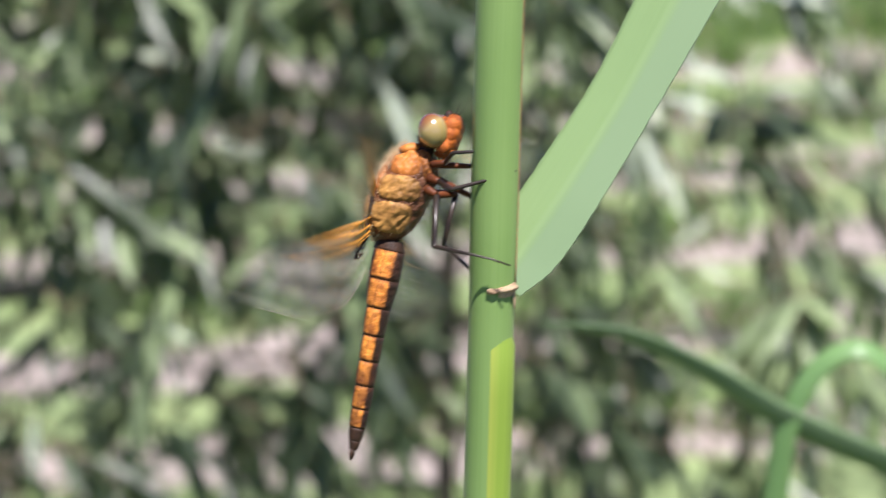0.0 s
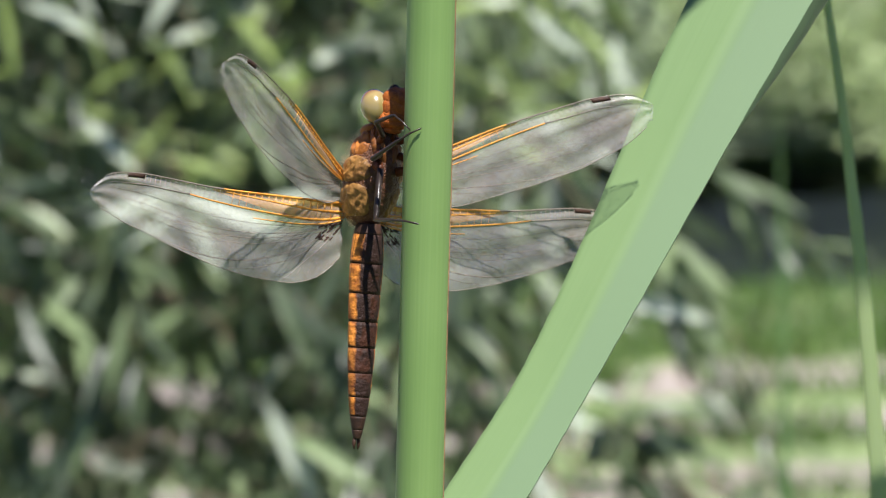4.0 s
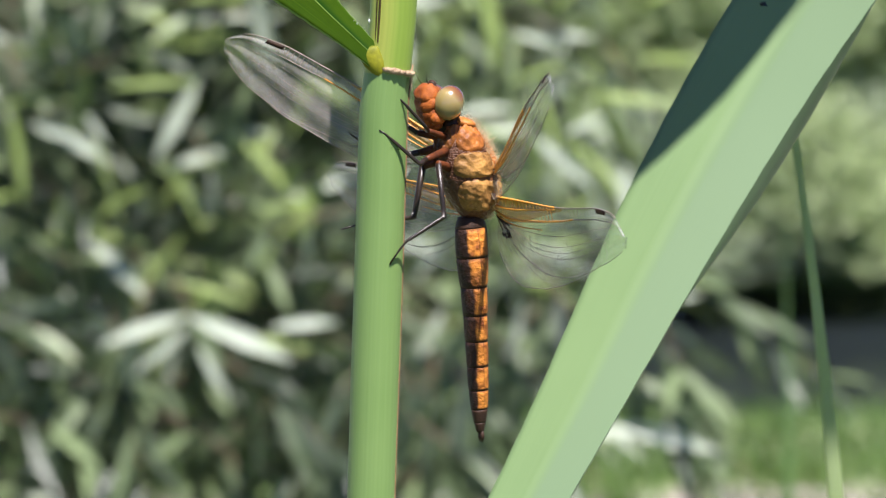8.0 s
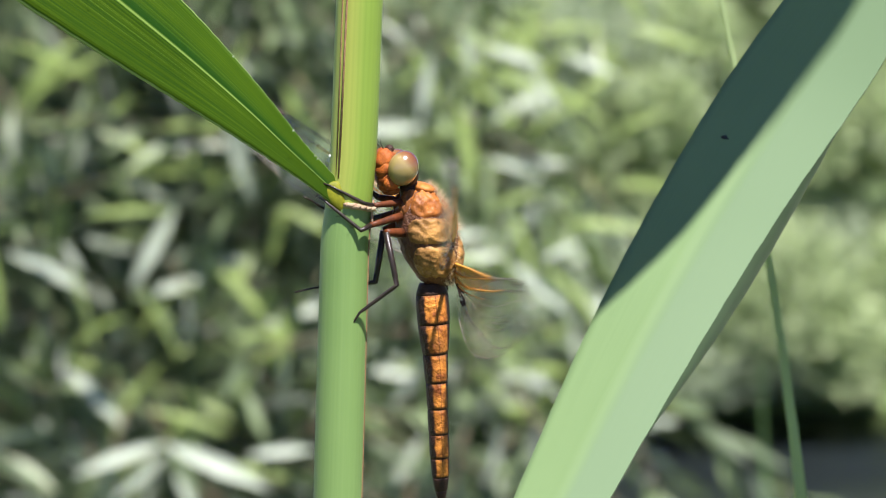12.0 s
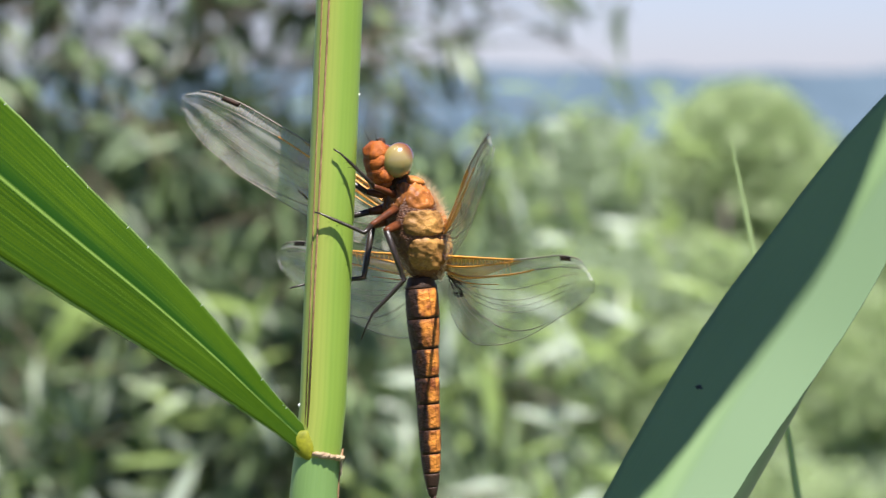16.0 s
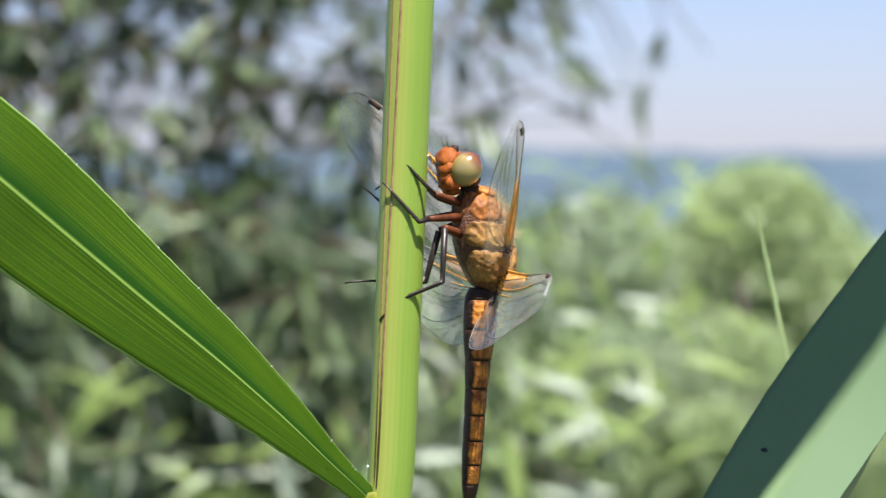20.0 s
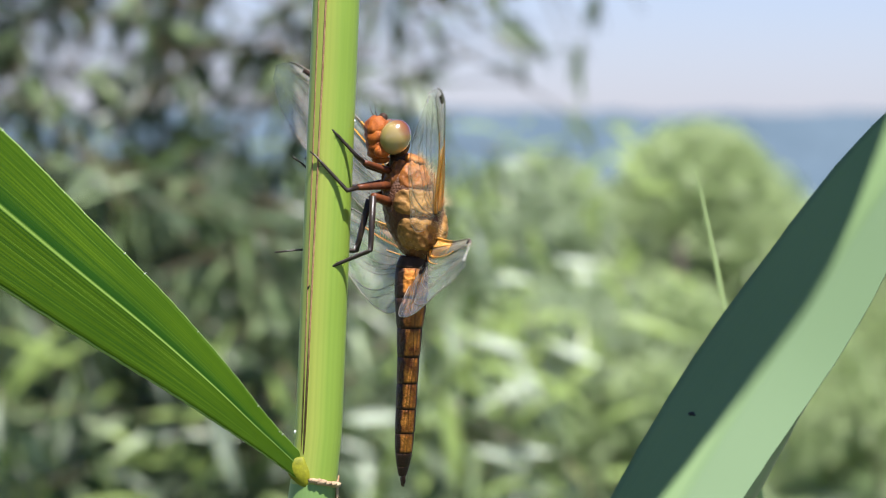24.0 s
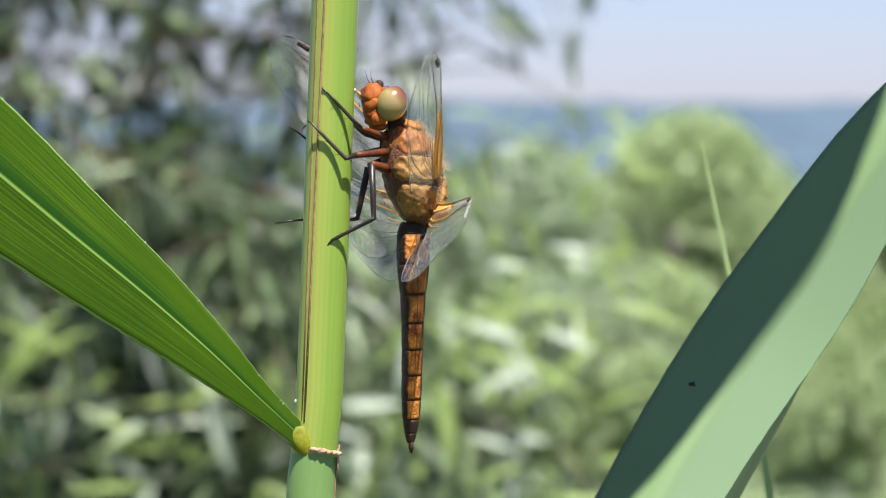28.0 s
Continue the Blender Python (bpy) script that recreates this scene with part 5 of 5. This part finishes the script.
    for i, ln in enumerate(lengths):
        bm = bmesh.new()
        rings = []
        for t in np.linspace(0, 1, 7):
            puff = 0.98 + 0.03 * math.sin(math.pi * t) + 0.07 * max(0.0, t - 0.8) / 0.2 - 0.09 * (t > 0.99)
            w, h = (wide[i] + (wide[i + 1] - wide[i]) * t) * puff, (deep[i] + (deep[i + 1] - deep[i]) * t) * puff
            zz = z - ln * t
            yc = 0.25 - 0.95 * ((-6.0 - zz) / 29) ** 1.3
            ring = []
            for k in range(20):
                a = 2 * math.pi * k / 20
                ca, sa = math.cos(a), math.sin(a)
                ring.append(mm(w * math.copysign(abs(ca) ** 0.85, ca), yc + h * math.copysign(abs(sa) ** 1.05, sa), zz))
            rings.append(ring)
        loft(bm, list(reversed(rings)))
        z -= ln * 0.985
        part("abdomen_segment", bm, M_DARK if i in (0, 8, 9) else M_SEGMENT, d, "black tail segment" if i > 7 else "dark narrow waist segment" if i == 0 else "")
    bm = bmesh.new()
    for s in (-1, 1):
        tube(bm, [mm(s * 0.25, -0.6, z + 0.2), mm(s * 0.38, -0.6, z - 0.7), mm(s * 0.25, -0.65, z - 1.4)], [0.25 * MM, 0.28 * MM, 0.08 * MM], 7)
    part("tail_clasper", bm, M_DARK, d, "short black tail claspers")
    # legs
    legs = {
        "front": leg(d, ((1.2, -3.2, 5.0), (3.1, -7.1, 6.1), (4.0, -8.2, 6.9), (3.7, -11.0, 9.8), (3.2, -12.3, 11.0)), (0.34, 0.25, 0.15)),
        "middle": leg(d, ((1.5, -3.4, 3.2), (3.9, -8.0, 2.9), (4.6, -9.4, 2.5), (3.5, -12.8, 6.3), (2.9, -13.9, 7.4)), (0.38, 0.27, 0.16)),
        "hind": leg(d, ((1.5, -3.4, 1.0), (3.9, -6.0, 1.6), (4.6, -5.2, -5.3), (4.0, -10.2, -8.5), (3.3, -12.1, -11.5)), (0.46, 0.30, 0.18)),
    }
    leg(d, ((-1.2, -3.2, 5.0), (-2.2, -5.4, 5.6), (-4.2, -6.8, 7.2), (-3.8, -10.6, 8.2), (-3.0, -13.5, 6.4)), (0.40, 0.27, 0.15))
    leg(d, ((-1.5, -3.4, 3.2), (-2.4, -5.2, 3.0), (-4.9, -7.8, 2.4), (-4.0, -12.8, 5.0), (-2.4, -15.2, 6.6)), (0.46, 0.30, 0.16))
    leg(d, ((-1.5, -3.4, 1.7), (-2.0, -5.1, 1.2), (-3.0, -6.5, -5.5), (-3.7, -12.0, -5.4), (-3.0, -17.3, -5.7)), (0.50, 0.32, 0.18))
    return d, {(s, h): wing(d, s, h) for s in (-1, 1) for h in (False, True)}, legs


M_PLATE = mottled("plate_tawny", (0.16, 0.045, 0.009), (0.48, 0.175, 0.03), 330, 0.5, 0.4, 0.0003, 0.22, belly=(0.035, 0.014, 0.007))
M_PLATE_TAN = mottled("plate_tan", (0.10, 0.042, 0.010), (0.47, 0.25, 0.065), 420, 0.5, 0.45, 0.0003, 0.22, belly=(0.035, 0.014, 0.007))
insect, wings, legs = dragonfly()

# time, place of the thorax, tilt, turn round the stalk
CLIMB = [
    (0, -0.0223, 0.0038, 1.4761, -12.0, 12.6, -72),
    (1, -0.0226, 0.0010, 1.4835, -13.5, 12.9, -58),
    (2, -0.0204, 0.0077, 1.4960, -15.0, 6.1, -47),
    (3, -0.0164, 0.0097, 1.5097, -11.0, 1.7, -40),
    (4, -0.0158, 0.0097, 1.5180, -9.7, 4.7, -30),
    (4.5, -0.0148, 0.0124, 1.5225, -9.0, 2.0, -14),
    (6.5, -0.0047, 0.0127, 1.5287, -5.0, 0.0, 10),
    (7, -0.0046, 0.0124, 1.5304, -4.0, 0.0, 20),
    (7.5, -0.0016, 0.0086, 1.5339, -2.5, -1.0, 41),
    (8, 0.0028, 0.0065, 1.5407, -1.0, -4.6, 61),
    (9, 0.0034, 0.0048, 1.5438, -0.9, -5.8, 63),
    (10, 0.0035, 0.0049, 1.5443, -0.8, -6.6, 63),
    (11, 0.0055, 0.0010, 1.5491, -0.6, -3.4, 84),
    (11.5, 0.0026, 0.0020, 1.5491, -0.6, -4.0, 80),
    (13.5, 0.0045, 0.0036, 1.5627, -0.3, -6.0, 74),
    (14, 0.0052, 0.0035, 1.5685, -0.2, -9.2, 75),
    (15, 0.0052, 0.0026, 1.5773, -0.1, -4.0, 78),
    (15.5, 0.0063, 0.0010, 1.5804, -0.1, -3.5, 66),
    (16, 0.0052, 0.0043, 1.5833, 0.0, -4.9, 60),
    (17, 0.0046, 0.0050, 1.5889, 1.0, 2.8, 68),
    (18, 0.0051, 0.0032, 1.5894, 1.0, 2.5, 72),
    (19, 0.0052, 0.0033, 1.5892, 1.0, 2.5, 73),
    (20, 0.0049, 0.0034, 1.5899, 1.0, 1.5, 74),
    (21, 0.0054, 0.0032, 1.5906, 1.0, 1.1, 74),
    (22, 0.0051, 0.0031, 1.5901, 1.0, 1.3, 75),
    (25, 0.0055, 0.0030, 1.5895, 1.0, 0.6, 76),
    (26, 0.0056, 0.0029, 1.5899, 1.0, 0.2, 76),
    (27, 0.0046, 0.0028, 1.5896, 1.0, -1.3, 74),
    (28, 0.0052, 0.0027, 1.5899, 1.0, -1.0, 76),
]

# time, fore wing lift and sweep, hind wing lift and sweep, in degrees
WINGS = [
    (0.0, -20, 18, -4, -14), (1.0, -20, 18, -4, -14), (1.5, -22, 22, -4, 0), (2.0, -24, 23, -3, 1), (3.0, -26, 23, -2, 1), (4.0, -26, 23, -2, 1), (4.5, -22, 19, -2, 1),
    (7.0, -22, 25, -3, 2), (8.0, -21, 26, -2, 3), (10.0, -22, 22, -3, 2), (11.0, -24, 22, -6, 2), (14.0, -20, 24, -4, 4), (15.2, -20, 24, -4, 4),
    (16.0, -19, 26, -2, 2), (17.0, -16, 27, -4, 3), (20.0, -14, 28, -5, 2), (28.0, -14, 28, -5, 2),
]

# time and foothold of each leg on its left side, in mm of the body
FEET = {
    "front": [(0, 3.4, -12.4, 10.0), (7, 3.4, -12.4, 10.0), (8, 4.2, -12.4, 12.0), (9, 2.8, -12.1, 9.0), (11, 2.8, -12.7, 8.2), (15, 2.6, -12.0, 9.6), (16, 2.1, -10.9, 10.7), (18, 2.3, -12.5, 11.1), (22, 2.7, -12.7, 11.3), (28, 2.6, -12.3, 11.7)],
    "middle": [(0, 2.4, -13.7, 5.0), (7, 2.4, -13.7, 5.0), (8, 3.4, -13.7, 7.0), (9, 2.0, -13.4, 4.5), (11, 2.5, -15.3, 7.1), (15, 2.0, -14.4, 6.0), (16, 0.7, -13.3, 3.7), (18, 1.8, -14.2, 7.4), (22, 2.3, -14.4, 7.6), (28, 2.2, -14.3, 7.6)],
    "hind": [(0, 3.0, -13.0, -11.0), (7, 3.0, -13.0, -11.0), (8, 3.0, -13.8, -10.3), (9, 0.4, -10.7, -14.9), (10, 1.0, -14.1, -7.3), (11, 2.3, -10.8, -8.2), (15, 1.6, -9.6, -9.4), (16, 0.4, -7.9, -9.8), (18, 2.3, -12.0, -11.3), (22, 2.1, -14.7, -10.5), (28, 2.2, -13.6, -10.7)],
}


def motions():
    walk(insect, [(t, pose(x, y, z, pitch, tilt, 0) @ pose(0, 0, 0, 0, 0, -turn)) for t, x, y, z, pitch, tilt, turn in CLIMB])
    # the thin blade sways a little in the wind
    walk(swaying, [(t, pose(0, 0, 0, 0, a, 0)) for t, a in ((0, 0), (3, 0.019), (4, -0.193), (5.5, -0.12), (7, -0.077), (8, -0.151), (9, -0.111), (10, -0.193), (11, -0.087), (14, -0.072), (15, 0.096), (16, 0.214), (17, 0.18), (18, 0.147), (19, 0.184), (20, 0.016), (21, 0.05), (22, 0.06), (25, 0.094), (26, 0.026), (27, 0.029), (28, 0.123))])
    for name, (ob, root, foot) in legs.items():
        rest = foot - root
        rows = []
        for t, x, y, z in FEET[name]:
            m = rest.rotation_difference(mm(x, y, z) - root).to_matrix().to_4x4()
            m.translation = root
            rows.append((t, m))
        walk(ob, rows)
    table = np.array(WINGS)
    shiver = [k / 30 for k in range(0, 40)] + [k / 30 for k in range(320, 459)]
    times = sorted({round(t * 30) for t in list(table[:, 0]) + shiver})
    for (side, hind), w in wings.items():
        rows = []
        for k in times:
            t = k / 30
            lift = np.interp(t, table[:, 0], table[:, 3 if hind else 1])
            if side < 0 and not hind:                     # its right fore wing is held lower
                lift += np.interp(t, (2, 3, 4, 5, 7, 8, 11, 16, 17, 20, 28), (0, -4, -7, -4, -2, -22, -22, -20, -11, -8, -8))
            sweep = np.interp(t, table[:, 0], table[:, 4 if hind else 2])
            if side < 0 and not hind:                     # and further forward
                sweep += np.interp(t, (5, 7, 8, 16, 17, 28), (0, 5, 7, 9, 4, 3))
            if side > 0:
                lift += np.interp(t, (5, 7, 8, 16, 17, 20, 28), (0, -12, -3, 0, -3, -3, -3) if hind else (0, -3, 6, 1, -2, 0, 0))
                sweep += np.interp(t, (5, 7, 15, 16, 17, 28), (0, -4, -4, -4, -3, -1) if hind else (0, -2, -2, -6, -2, -2))
            if t < 1.3 or 10.65 < t < 15.3:
                lift += 9 * (-1) ** k
            twist = np.interp(t, (0, 7, 8, 11, 15, 16, 17, 20, 28), (0, 0, 0, 0, 0, 0, -14, -30, -30) if hind and side > 0 else (0, 0, -18, -20, -18, -14, -22, -32, -32) if side > 0 else (0, 0, 0, 0, 0, 0, -6, -13, -13))
            root = (side * 2.2, 3.4, 0.2) if not hind else (side * 2.3, 3.0, -3.6)
            rows.append((t, pose(*(q * MM for q in root)) @ pose(0, 0, 0, 0, 0, side * lift) @ pose(0, 0, 0, 0, -side * sweep, 0) @ pose(0, 0, 0, twist, 0, 0)))
        walk(w, rows)


motions()
